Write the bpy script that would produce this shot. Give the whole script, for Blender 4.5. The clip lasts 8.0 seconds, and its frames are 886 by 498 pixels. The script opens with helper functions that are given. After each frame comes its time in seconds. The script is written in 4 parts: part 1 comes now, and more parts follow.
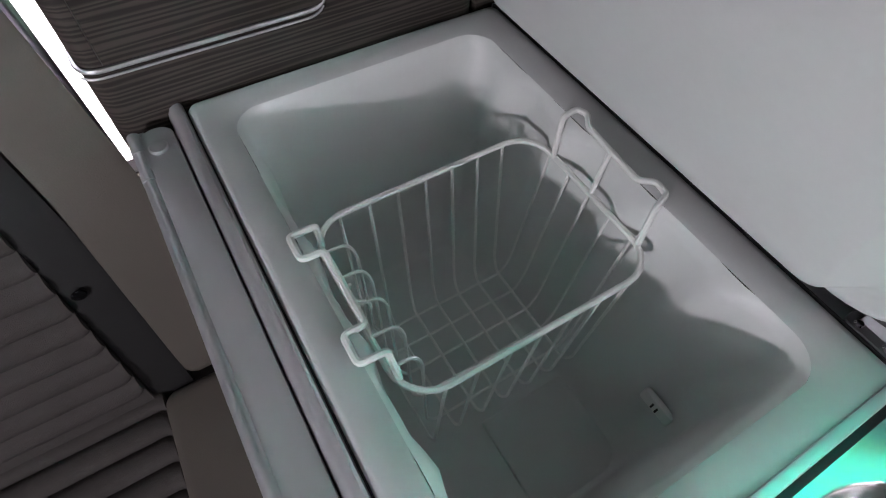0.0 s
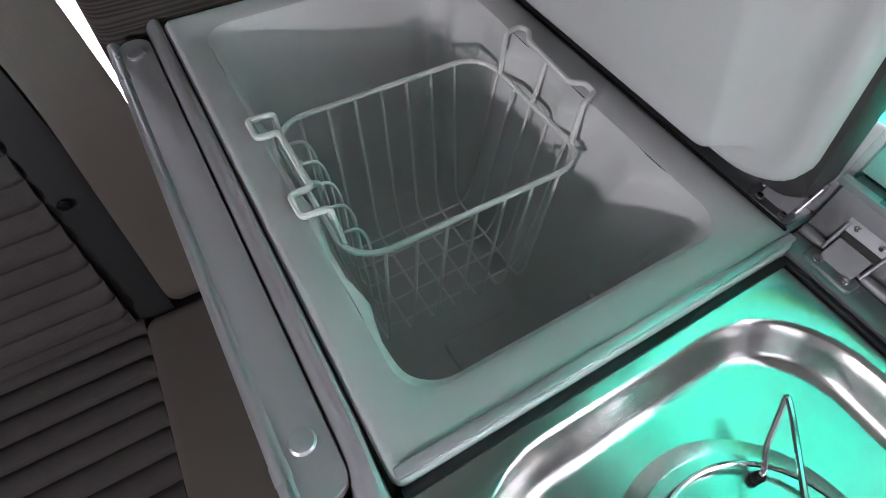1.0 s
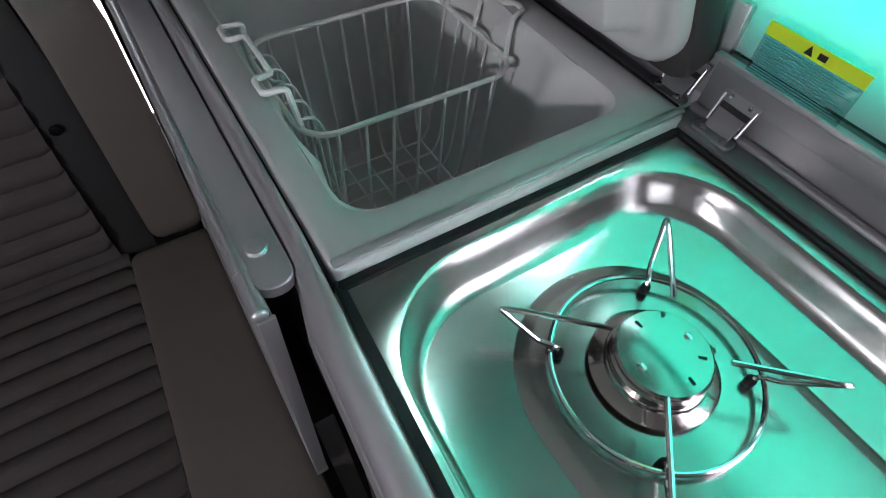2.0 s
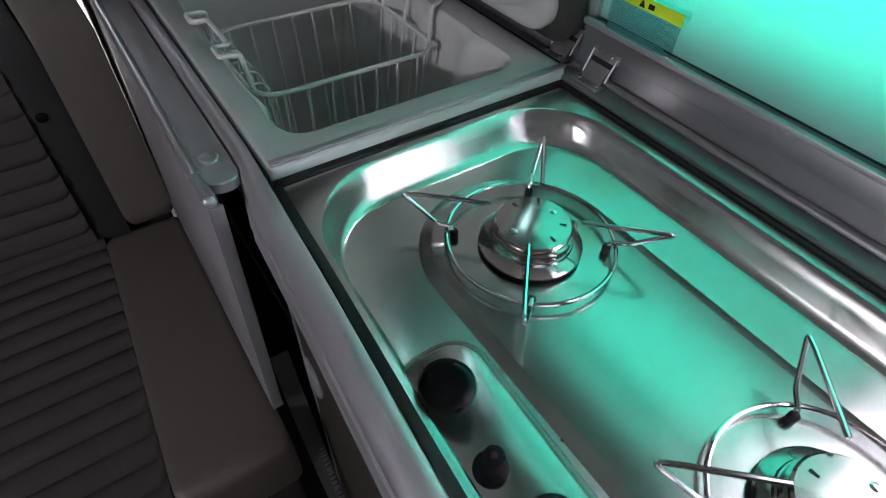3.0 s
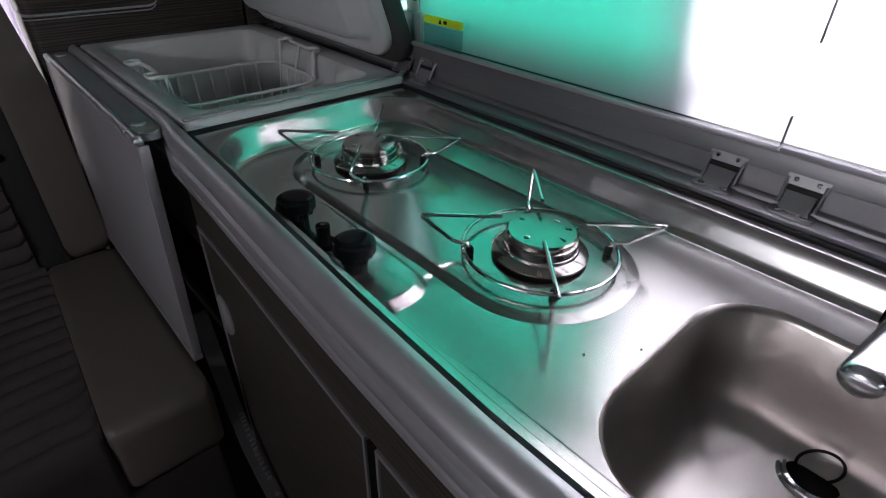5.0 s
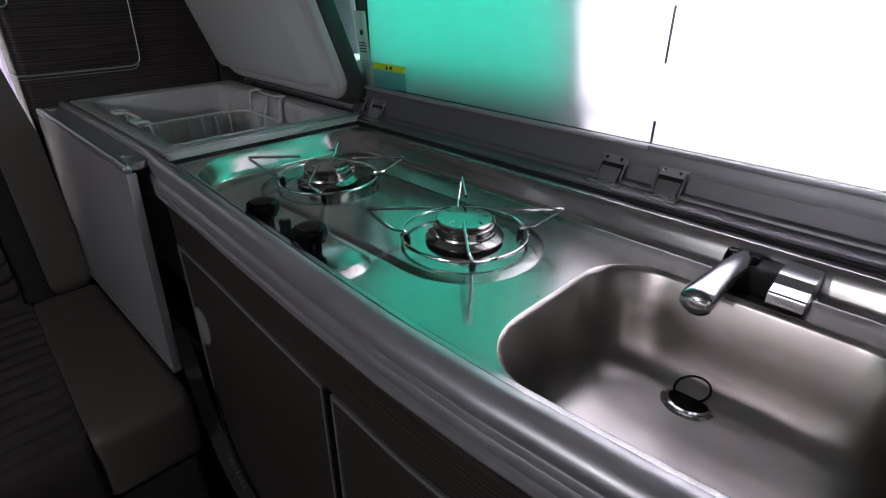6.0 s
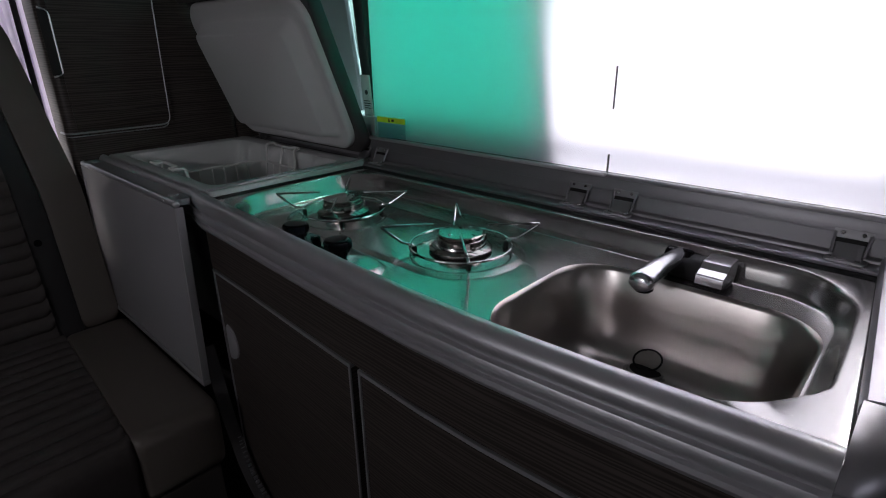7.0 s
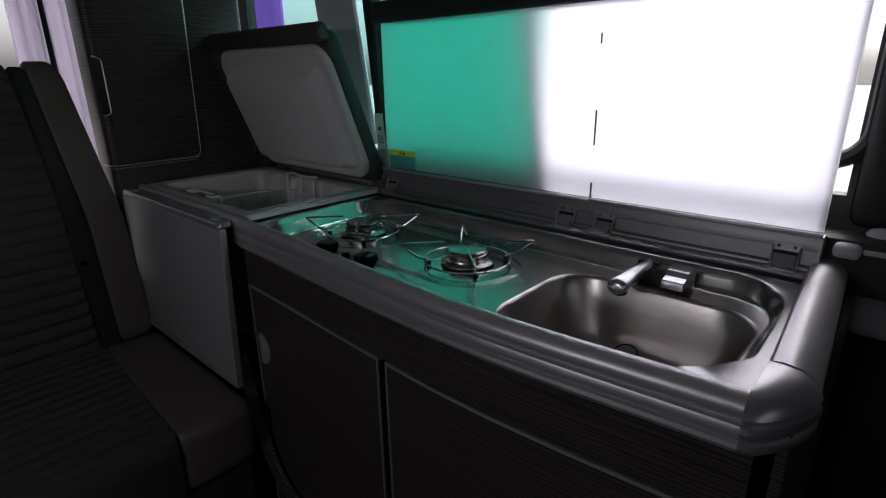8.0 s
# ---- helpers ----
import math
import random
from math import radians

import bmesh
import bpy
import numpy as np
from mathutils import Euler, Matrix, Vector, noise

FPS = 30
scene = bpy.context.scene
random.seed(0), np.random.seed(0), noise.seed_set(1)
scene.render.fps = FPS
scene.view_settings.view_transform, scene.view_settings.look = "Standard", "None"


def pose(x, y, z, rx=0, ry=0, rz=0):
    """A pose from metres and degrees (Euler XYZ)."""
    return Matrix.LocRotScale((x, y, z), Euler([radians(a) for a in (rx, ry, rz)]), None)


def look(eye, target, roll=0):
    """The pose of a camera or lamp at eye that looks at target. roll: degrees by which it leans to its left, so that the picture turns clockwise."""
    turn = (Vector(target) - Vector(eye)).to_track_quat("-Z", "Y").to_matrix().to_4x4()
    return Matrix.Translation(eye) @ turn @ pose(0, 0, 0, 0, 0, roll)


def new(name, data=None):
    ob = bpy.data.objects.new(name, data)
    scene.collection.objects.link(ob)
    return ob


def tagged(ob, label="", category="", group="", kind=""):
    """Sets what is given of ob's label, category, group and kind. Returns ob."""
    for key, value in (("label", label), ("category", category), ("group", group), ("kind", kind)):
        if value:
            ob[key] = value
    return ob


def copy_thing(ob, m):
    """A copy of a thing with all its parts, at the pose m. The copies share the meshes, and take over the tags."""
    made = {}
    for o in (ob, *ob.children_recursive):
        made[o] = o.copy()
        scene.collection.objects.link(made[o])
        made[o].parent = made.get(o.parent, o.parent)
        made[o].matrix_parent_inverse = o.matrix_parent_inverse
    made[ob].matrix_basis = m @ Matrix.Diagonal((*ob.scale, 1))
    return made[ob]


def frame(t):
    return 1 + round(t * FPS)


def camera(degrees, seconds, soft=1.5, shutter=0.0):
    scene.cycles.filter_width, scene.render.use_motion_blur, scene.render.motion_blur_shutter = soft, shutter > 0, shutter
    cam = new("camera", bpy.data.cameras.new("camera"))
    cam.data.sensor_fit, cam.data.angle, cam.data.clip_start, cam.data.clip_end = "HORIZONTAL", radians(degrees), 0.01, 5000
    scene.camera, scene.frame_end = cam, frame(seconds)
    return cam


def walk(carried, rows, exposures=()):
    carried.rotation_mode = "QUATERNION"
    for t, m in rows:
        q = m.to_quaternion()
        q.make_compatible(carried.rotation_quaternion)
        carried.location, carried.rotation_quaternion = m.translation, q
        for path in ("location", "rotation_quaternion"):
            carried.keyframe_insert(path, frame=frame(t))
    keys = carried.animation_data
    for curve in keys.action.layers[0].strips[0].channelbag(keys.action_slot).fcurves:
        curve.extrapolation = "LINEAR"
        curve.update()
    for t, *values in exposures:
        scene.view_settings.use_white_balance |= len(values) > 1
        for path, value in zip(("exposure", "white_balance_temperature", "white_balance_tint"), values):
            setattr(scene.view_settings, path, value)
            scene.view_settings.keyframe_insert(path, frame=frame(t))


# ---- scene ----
cam = camera(79.2, 8.0, soft=1.1)
PATH = [
    (0, (-0.004, 0.065, 1.249), (0.614, 0.995, -0.41), 3.2),
    (0.5, (-0.008, 0.01, 1.233), (0.611, 0.969, -0.409), 2.9),
    (1, (-0.018, -0.06, 1.225), (0.608, 0.903, -0.412), 3.0),
    (1.5, (-0.036, -0.133, 1.215), (0.61, 0.837, -0.41), 3.3),
    (2, (-0.054, -0.208, 1.202), (0.63, 0.797, -0.386), 3.3),
    (3.5, (-0.111, -0.452, 1.187), (0.782, 0.692, -0.19), 2.9),
    (4, (-0.138, -0.526, 1.174), (0.837, 0.655, -0.113), 2.5),
    (4.5, (-0.164, -0.599, 1.161), (0.887, 0.604, -0.043), 2.0),
    (5, (-0.188, -0.678, 1.138), (0.943, 0.552, 0.041), 1.4),
    (6.5, (-0.301, -0.855, 1.13), (1.011, 0.41, 0.306), -0.5),
    (7, (-0.372, -0.901, 1.134), (0.985, 0.38, 0.413), -0.8),
    (7.5, (-0.435, -0.94, 1.139), (0.952, 0.351, 0.499), -0.8),
    (8, (-0.49, -0.977, 1.166), (0.905, 0.31, 0.536), -0.9),
]
EXPOSURES = [(0.0, 3.8, 6400, 18), (1.0, 3.6, 6400, 18), (2.0, 3.15, 6400, 18), (3.5, 2.65, 6400, 18), (4.5, 2.25, 6400, 18), (5.2, 2.0, 6400, 18), (6.5, 1.6, 6400, 18), (8.0, 0.8, 6400, 18)]
walk(cam, [(t, look(eye, target, roll)) for t, eye, target, roll in PATH], EXPOSURES)

# ---- world, sun ----
world = bpy.data.worlds.new("sky")
scene.world = world
world.use_nodes = True
wn = world.node_tree.nodes
sky = wn.new("ShaderNodeTexSky")
sky.sky_type, sky.sun_disc = "NISHITA", False
SUN_EL, SUN_AZ = 48.0, 90.0
sky.sun_elevation, sky.sun_rotation = radians(SUN_EL), radians(SUN_AZ)
sky.dust_density, sky.air_density = 4.0, 1.0
wn["Background"].inputs["Strength"].default_value = 0.15
haze = wn.new("ShaderNodeHueSaturation")
haze.inputs["Saturation"].default_value = 0.22
world.node_tree.links.new(sky.outputs[0], haze.inputs["Color"])
world.node_tree.links.new(haze.outputs[0], wn["Background"].inputs["Color"])
sun = new("sun", bpy.data.lights.new("sun", "SUN"))
sun.data.energy, sun.data.angle, sun.data.color = 5.0, radians(30), (1.0, 0.96, 0.92)
sun.matrix_world = look((4.0 * math.cos(radians(SUN_EL)), -0.3, 0.9 + 4.0 * math.sin(radians(SUN_EL))), (0.0, -0.3, 0.9))
# small area lamp standing in for daylight through the sliding door's unseen window slot
slot_light = new("door_window_light", bpy.data.lights.new("door_window_light", "AREA"))
slot_light.data.shape, slot_light.data.size, slot_light.data.size_y = "RECTANGLE", 0.05, 0.05
slot_light.data.energy = 0.66
slot_light.matrix_world = look((-1.28, -0.55, 1.25), (0.25, 0.22, 0.85))


# ---- materials ----
def mat(name, color, rough=0.5, metal=0.0, var=0.12, scale=30.0, fine=400.0, bump=0.05, stretch=(1, 1, 1), coat=0.0, rough_var=0.08, dark=None, spec=0.5):
    """A surface with two scales of variation, in object metres."""
    m = bpy.data.materials.new(name)
    m.use_nodes = True
    nt = m.node_tree
    n, l = nt.nodes, nt.links
    b = n["Principled BSDF"]
    tc = n.new("ShaderNodeTexCoord")
    mp = n.new("ShaderNodeMapping")
    mp.inputs["Scale"].default_value = stretch
    l.new(tc.outputs["Object"], mp.inputs["Vector"])
    big, small = n.new("ShaderNodeTexNoise"), n.new("ShaderNodeTexNoise")
    big.inputs["Scale"].default_value, small.inputs["Scale"].default_value = scale, fine
    big.inputs["Detail"].default_value = 4.0
    l.new(tc.outputs["Object"], big.inputs["Vector"])
    l.new(mp.outputs[0], small.inputs["Vector"])
    ramp = n.new("ShaderNodeMix")
    ramp.data_type = "RGBA"
    lo = dark or [c * (1 - var) for c in color]
    hi = [min(1.0, c * (1 + var * 0.5)) for c in color]
    ramp.inputs[6].default_value, ramp.inputs[7].default_value = (*lo, 1), (*hi, 1)
    add = n.new("ShaderNodeMath")
    add.operation = "MULTIPLY_ADD"
    add.inputs[1].default_value = 0.5
    half = n.new("ShaderNodeMath")
    half.operation = "MULTIPLY"
    half.inputs[1].default_value = 0.5
    l.new(big.outputs[0], half.inputs[0])
    l.new(small.outputs[0], add.inputs[0])
    l.new(half.outputs[0], add.inputs[2])
    l.new(add.outputs[0], ramp.inputs[0])
    l.new(ramp.outputs[2], b.inputs["Base Color"])
    rr = n.new("ShaderNodeMapRange")
    rr.inputs["To Min"].default_value, rr.inputs["To Max"].default_value = max(0.02, rough - rough_var), min(1.0, rough + rough_var)
    l.new(add.outputs[0], rr.inputs["Value"])
    l.new(rr.outputs[0], b.inputs["Roughness"])
    b.inputs["Metallic"].default_value, b.inputs["Coat Weight"].default_value = metal, coat
    b.inputs["Specular IOR Level"].default_value = spec
    if bump:
        bp = n.new("ShaderNodeBump")
        bp.inputs["Strength"].default_value, bp.inputs["Distance"].default_value = bump, 0.001
        l.new(small.outputs[0], bp.inputs["Height"])
        l.new(bp.outputs[0], b.inputs["Normal"])
    return m


def wood(name, light, dark):
    """Dark striped veneer: fine wavering horizontal grain."""
    m = mat(name, light, 0.42, var=0.3, scale=6, fine=60, bump=0.15, stretch=(0.05, 0.05, 6), spec=0.3)
    nt = m.node_tree
    n, l = nt.nodes, nt.links
    tc, mp = n.new("ShaderNodeTexCoord"), n.new("ShaderNodeMapping")
    mp.inputs["Scale"].default_value = (0.04, 0.04, 1)
    wv = n.new("ShaderNodeTexWave")
    wv.bands_direction = "Z"
    for key, value in (("Scale", 62), ("Distortion", 9.0), ("Detail", 3.0), ("Detail Scale", 1.6)):
        wv.inputs[key].default_value = value
    cr = n.new("ShaderNodeValToRGB")
    cr.color_ramp.elements[0].position, cr.color_ramp.elements[1].position = 0.15, 0.9
    cr.color_ramp.elements[0].color, cr.color_ramp.elements[1].color = (*dark, 1), (*light, 1)
    l.new(tc.outputs["Object"], mp.inputs[0])
    l.new(mp.outputs[0], wv.inputs[0])
    l.new(wv.outputs[1], cr.inputs[0])
    l.new(cr.outputs[0], n["Principled BSDF"].inputs["Base Color"])
    return m


def pane_material(name, tint, gloss_rough=0.02):
    """A thin sheet of glass: tinted straight-through light and a mirror gloss by Fresnel."""
    m = bpy.data.materials.new(name)
    m.use_nodes = True
    nt = m.node_tree
    n, l = nt.nodes, nt.links
    n.remove(n["Principled BSDF"])
    tr, gl, mx = n.new("ShaderNodeBsdfTransparent"), n.new("ShaderNodeBsdfGlossy"), n.new("ShaderNodeMixShader")
    lw, pw, fr = n.new("ShaderNodeLayerWeight"), n.new("ShaderNodeMath"), n.new("ShaderNodeMath")
    tr.inputs[0].default_value = (*tint, 1)
    gl.inputs["Roughness"].default_value = gloss_rough
    pw.operation, fr.operation = "POWER", "MULTIPLY_ADD"
    pw.inputs[1].default_value, fr.inputs[1].default_value, fr.inputs[2].default_value = 5.0, 0.9, 0.025
    l.new(lw.outputs["Facing"], pw.inputs[0])
    l.new(pw.outputs[0], fr.inputs[0])
    l.new(fr.outputs[0], mx.inputs[0])
    l.new(tr.outputs[0], mx.inputs[1])
    l.new(gl.outputs[0], mx.inputs[2])
    l.new(mx.outputs[0], n["Material Output"].inputs[0])
    return m


def fabric_blind(name, tint=(0.91, 0.89, 0.96)):
    """Thin woven blind: light from behind glows through it."""
    m = bpy.data.materials.new(name)
    m.use_nodes = True
    nt = m.node_tree
    n, l = nt.nodes, nt.links
    n.remove(n["Principled BSDF"])
    tc, no = n.new("ShaderNodeTexCoord"), n.new("ShaderNodeTexNoise")
    no.inputs["Scale"].default_value = 180
    l.new(tc.outputs["Object"], no.inputs[0])
    cr = n.new("ShaderNodeMix")
    cr.data_type = "RGBA"
    cr.inputs[6].default_value, cr.inputs[7].default_value = (*[c * 0.94 for c in tint], 1), (*tint, 1)
    l.new(no.outputs[0], cr.inputs[0])
    df, tl, mx = n.new("ShaderNodeBsdfDiffuse"), n.new("ShaderNodeBsdfTranslucent"), n.new("ShaderNodeMixShader")
    mx.inputs[0].default_value = 0.78
    l.new(cr.outputs[2], df.inputs[0])
    l.new(cr.outputs[2], tl.inputs[0])
    l.new(df.outputs[0], mx.inputs[1])
    l.new(tl.outputs[0], mx.inputs[2])
    l.new(mx.outputs[0], n["Material Output"].inputs[0])
    return m


STEEL = mat("brushed_steel", (0.50, 0.485, 0.47), 0.21, 0.95, 0.08, 18, 500, 0.005, (1, 0.04, 1), rough_var=0.06)
BOWL = mat("bowl_steel", (0.52, 0.487, 0.46), 0.30, 1.0, 0.08, 25, 600, 0.0, (1, 0.1, 1), rough_var=0.06)
CHROME = mat("chrome", (0.80, 0.80, 0.80), 0.10, 1.0, 0.05, 60, 500, 0.0, rough_var=0.03)
BURNER = mat("burner_metal", (0.46, 0.44, 0.415), 0.15, 1.0, 0.12, 80, 600, 0.02)
ALU = mat("satin_aluminium", (0.56, 0.55, 0.57), 0.40, 0.7, 0.05, 30, 500, 0.012, (1, 0.05, 1))
ALU_LIGHT = mat("light_aluminium", (0.55, 0.55, 0.57), 0.35, 0.7, 0.06, 30, 500, 0.02)
LINER = mat("white_liner", (0.66, 0.67, 0.66), 0.45, 0.0, 0.06, 12, 200, 0.05)
FRAME = mat("grey_frame", (0.52, 0.52, 0.52), 0.48, 0.0, 0.06, 14, 350, 0.06)
WIRE = mat("coated_wire", (0.78, 0.78, 0.76), 0.35, 0.0, 0.08, 60, 300, 0.03)
RUBBER = mat("black_rubber", (0.009, 0.009, 0.010), 0.65, 0.0, 0.3, 40, 300, 0.1)
BLACK = mat("black_plastic", (0.006, 0.006, 0.007), 0.14, 0.0, 0.2, 50, 300, 0.0, spec=0.16, rough_var=0.04)
MATT_BLACK = mat("matt_black", (0.016, 0.015, 0.015), 0.6, 0.0, 0.3, 30, 500, 0.1)
WOOD = wood("striped_veneer", (0.078, 0.065, 0.057), (0.031, 0.025, 0.022))
LEATHER = mat("beige_leather", (0.115, 0.099, 0.084), 0.5, 0.0, 0.12, 18, 700, 0.25)
FABRIC = mat("ribbed_fabric", (0.078, 0.069, 0.065), 0.9, 0.0, 0.35, 25, 900, 0.6, (1, 1, 1), spec=0.2)
SEATBASE = mat("seat_base", (0.04, 0.035, 0.03), 0.7, 0.0, 0.2, 15, 300, 0.1)
PANEL = mat("grey_laminate", (0.29, 0.283, 0.29), 0.4, 0.0, 0.05, 10, 400, 0.04)
TRIM = mat("pale_trim", (0.50, 0.49, 0.52), 0.6, 0.0, 0.06, 12, 500, 0.15)
CEIL = mat("headlining", (0.29, 0.28, 0.28), 0.85, 0.0, 0.06, 8, 500, 0.15)
DARKWALL = mat("dark_lining", (0.035, 0.033, 0.033), 0.75, 0.0, 0.15, 10, 400, 0.1)
FLOOR = mat("dark_vinyl", (0.04, 0.035, 0.03), 0.5, 0.0, 0.25, 20, 200, 0.1)
YELLOW = mat("yellow_print", (0.74, 0.95, 0.03), 0.5, 0.0, 0.05, 40, 300, 0.0)
PRINT = mat("grey_print", (0.10, 0.32, 0.34), 0.5, 0.0, 0.1, 40, 300, 0.0)
RED = mat("red_mark", (0.10, 0.012, 0.012), 0.4, 0.0, 0.1, 40, 300, 0.0)
# grey aluminium, darkened further to carry the shade on the back profile's slope
ALU_SHADED = mat("shaded_profile", (0.25, 0.243, 0.257), 0.4, 0.7, 0.08, 30, 500, 0.03, (1, 0.05, 1))
CAP_GREY = mat("satin_grey_metal", (0.42, 0.41, 0.44), 0.34, 0.75, 0.08, 25, 500, 0.03)
HINGE = mat("hinge_metal", (0.36, 0.36, 0.37), 0.38, 0.8, 0.1, 60, 400, 0.02)
DARK_GREY = mat("dark_grey_plastic", (0.06, 0.057, 0.056), 0.55, 0.0, 0.15, 30, 400, 0.1)
GLASS = pane_material("clear_glass", (0.96, 0.98, 0.97))
TEAL = pane_material("tinted_glass", (0.035, 0.51, 0.395))
BLIND = fabric_blind("blind_fabric")
REAR_CLOTH = fabric_blind("glow_cloth", (0.82, 0.77, 0.88))
SATIN = mat("satin_chrome", (0.72, 0.72, 0.74), 0.20, 1.0, 0.05, 60, 500, 0.01, rough_var=0.04)


# ---- mesh helpers ----
def thing(name, at, label, category, group="", kind=""):
    e = new(name)
    e.location = at
    e.empty_display_size = 0.05
    return tagged(e, label, category, group, kind)


def origin_of(ob):
    p, v = ob, Vector((0, 0, 0))
    while p is not None:
        if p.parent is None:
            v = Vector(p.location)
        p = p.parent
    return v


def part(name, bm, material, parent=None, label="", smooth=True, angle=35):
    """One mesh object, in world metres, under a thing or under a part."""
    bmesh.ops.recalc_face_normals(bm, faces=bm.faces)
    me = bpy.data.meshes.new(name)
    bm.to_mesh(me)
    bm.free()
    me.materials.append(material)
    if smooth:
        for p in me.polygons:
            p.use_smooth = True
        me.set_sharp_from_angle(angle=radians(angle))
    ob = new(name, me)
    if parent is not None:
        ob.parent = parent
        if parent.parent is None and parent.type == "EMPTY":
            ob.matrix_parent_inverse = Matrix.Translation(-origin_of(parent))
    return tagged(ob, label)


def solo(name, bm, material, label, category, kind="", group="", smooth=True):
    return tagged(part(name, bm, material, None, "", smooth), label, category, group, kind)


def box(x0, x1, y0, y1, z0, z1, bev=0.0, seg=2, bm=None):
    bm = bm or bmesh.new()
    made = bmesh.ops.create_cube(bm, size=1.0)["verts"]
    for v in made:
        v.co = Vector((x0 + (v.co.x + 0.5) * (x1 - x0), y0 + (v.co.y + 0.5) * (y1 - y0), z0 + (v.co.z + 0.5) * (z1 - z0)))
    if bev > 0:
        edges = list({e for v in made for e in v.link_edges})
        bmesh.ops.bevel(bm, geom=edges, offset=bev, segments=seg, affect="EDGES", profile=0.5)
    return bm


def sweep(pts, r, seg=8, closed=False, bm=None):
    """A round wire along points."""
    bm = bm or bmesh.new()
    pts = [Vector(p) for p in pts]
    n, rings, up = len(pts), [], None
    for i, p in enumerate(pts):
        a, b = pts[(i - 1) % n] if closed or i else p, pts[(i + 1) % n] if closed or i < n - 1 else p
        d = (b - a).normalized()
        if up is None:
            up = Vector((0, 0, 1)) if abs(d.z) < 0.9 else Vector((1, 0, 0))
        side = d.cross(up).normalized()
        up = side.cross(d).normalized()
        rings.append([bm.verts.new(p + r * (math.cos(k * 2 * math.pi / seg) * side + math.sin(k * 2 * math.pi / seg) * up)) for k in range(seg)])
    for i in range(n if closed else n - 1):
        a, b = rings[i], rings[(i + 1) % n]
        for k in range(seg):
            bm.faces.new((a[k], a[(k + 1) % seg], b[(k + 1) % seg], b[k]))
    if not closed:
        bm.faces.new(rings[0][::-1])
        bm.faces.new(rings[-1])
    return bm


def rounded(pts, r, n=4, closed=False):
    """Points of a polyline with its corners rounded."""
    pts = [Vector(p) for p in pts]
    out, m = [], len(pts)
    for i, p in enumerate(pts):
        if not closed and i in (0, m - 1):
            out.append(p)
            continue
        a, b = pts[i - 1] - p, pts[(i + 1) % m] - p
        k = min(r, a.length * 0.45, b.length * 0.45)
        s, e = p + a.normalized() * k, p + b.normalized() * k
        for j in range(n + 1):
            t = j / n
            out.append(s * (1 - t) ** 2 + p * 2 * t * (1 - t) + e * t * t)
    return out


def lathe(profile, at, seg=32, bm=None, axis="z"):
    """A turned solid: profile rows of (radius, height)."""
    bm = bm or bmesh.new()
    at, rings = Vector(at), []
    for r, h in profile:
        ring = []
        for k in range(seg):
            a = 2 * math.pi * k / seg
            c, s = r * math.cos(a), r * math.sin(a)
            ring.append(bm.verts.new(at + (Vector((c, s, h)) if axis == "z" else Vector((h, c, s)) if axis == "x" else Vector((c, h, s)))))
        rings.append(ring)
    for a, b in zip(rings, rings[1:]):
        for k in range(seg):
            bm.faces.new((a[k], a[(k + 1) % seg], b[(k + 1) % seg], b[k]))
    bm.faces.new(rings[0][::-1])
    bm.faces.new(rings[-1])
    return bm


def rrect(x0, x1, y0, y1, r, n=6, side=10):
    """A rounded rectangle, with as many points for any size: corners of n + 1 and sides cut in `side` parts."""
    out = []
    for cx, cy, a0 in ((x1 - r, y1 - r, 0), (x0 + r, y1 - r, 90), (x0 + r, y0 + r, 180), (x1 - r, y0 + r, 270)):
        arc = [(cx + r * math.cos(radians(a0 + 90 * k / n)), cy + r * math.sin(radians(a0 + 90 * k / n))) for k in range(n + 1)]
        if out:
            px, py = out[-1]
            out += [(px + (arc[0][0] - px) * k / side, py + (arc[0][1] - py) * k / side) for k in range(1, side)]
        out += arc
    px, py = out[-1]
    qx, qy = out[0]
    out += [(px + (qx - px) * k / side, py + (qy - py) * k / side) for k in range(1, side)]
    return out


def loft(loops, cap_first=False, cap_last=False, bm=None, place=None):
    """Skin over loops of equal counts: each (outline of x, y; height)."""
    bm = bm or bmesh.new()
    rings = []
    for pts, z in loops:
        rings.append([bm.verts.new(place(x, y, z) if place else (x, y, z)) for x, y in pts])
    n = len(rings[0])
    for a, b in zip(rings, rings[1:]):
        for k in range(n):
            bm.faces.new((a[k], a[(k + 1) % n], b[(k + 1) % n], b[k]))
    if cap_first:
        bm.faces.new(rings[0][::-1])
    if cap_last:
        bm.faces.new(rings[-1])
    return bm


BOW = ((0.6, -0.0028), (0.05, -0.0030), (0.0, -0.005), (-0.14, -0.012), (-0.28, -0.021), (-0.42, -0.029), (-0.55, -0.034), (-0.64, -0.033), (-0.74, -0.027), (-0.84, -0.018), (-0.92, -0.011), (-1.2, -0.01))


def bow(y):
    """How far the curved front of the kitchen stands out at y."""
    for (ya, xa), (yb, xb) in zip(BOW, BOW[1:]):
        if yb <= y <= ya:
            t = (ya - y) / (ya - yb)
            return xa + (xb - xa) * t
    return -0.003


def bowed(x, y, z):
    """The worktop's plan: a curved front, and an end that runs slightly askew."""
    skew = max(0.0, min(1.0, (-0.866 - y) / 0.016))
    return Vector((x + bow(y) * max(0.0, min(1.0, 1 - x / 0.16)), y - skew * 0.021 * (1 - x / 0.31), z))


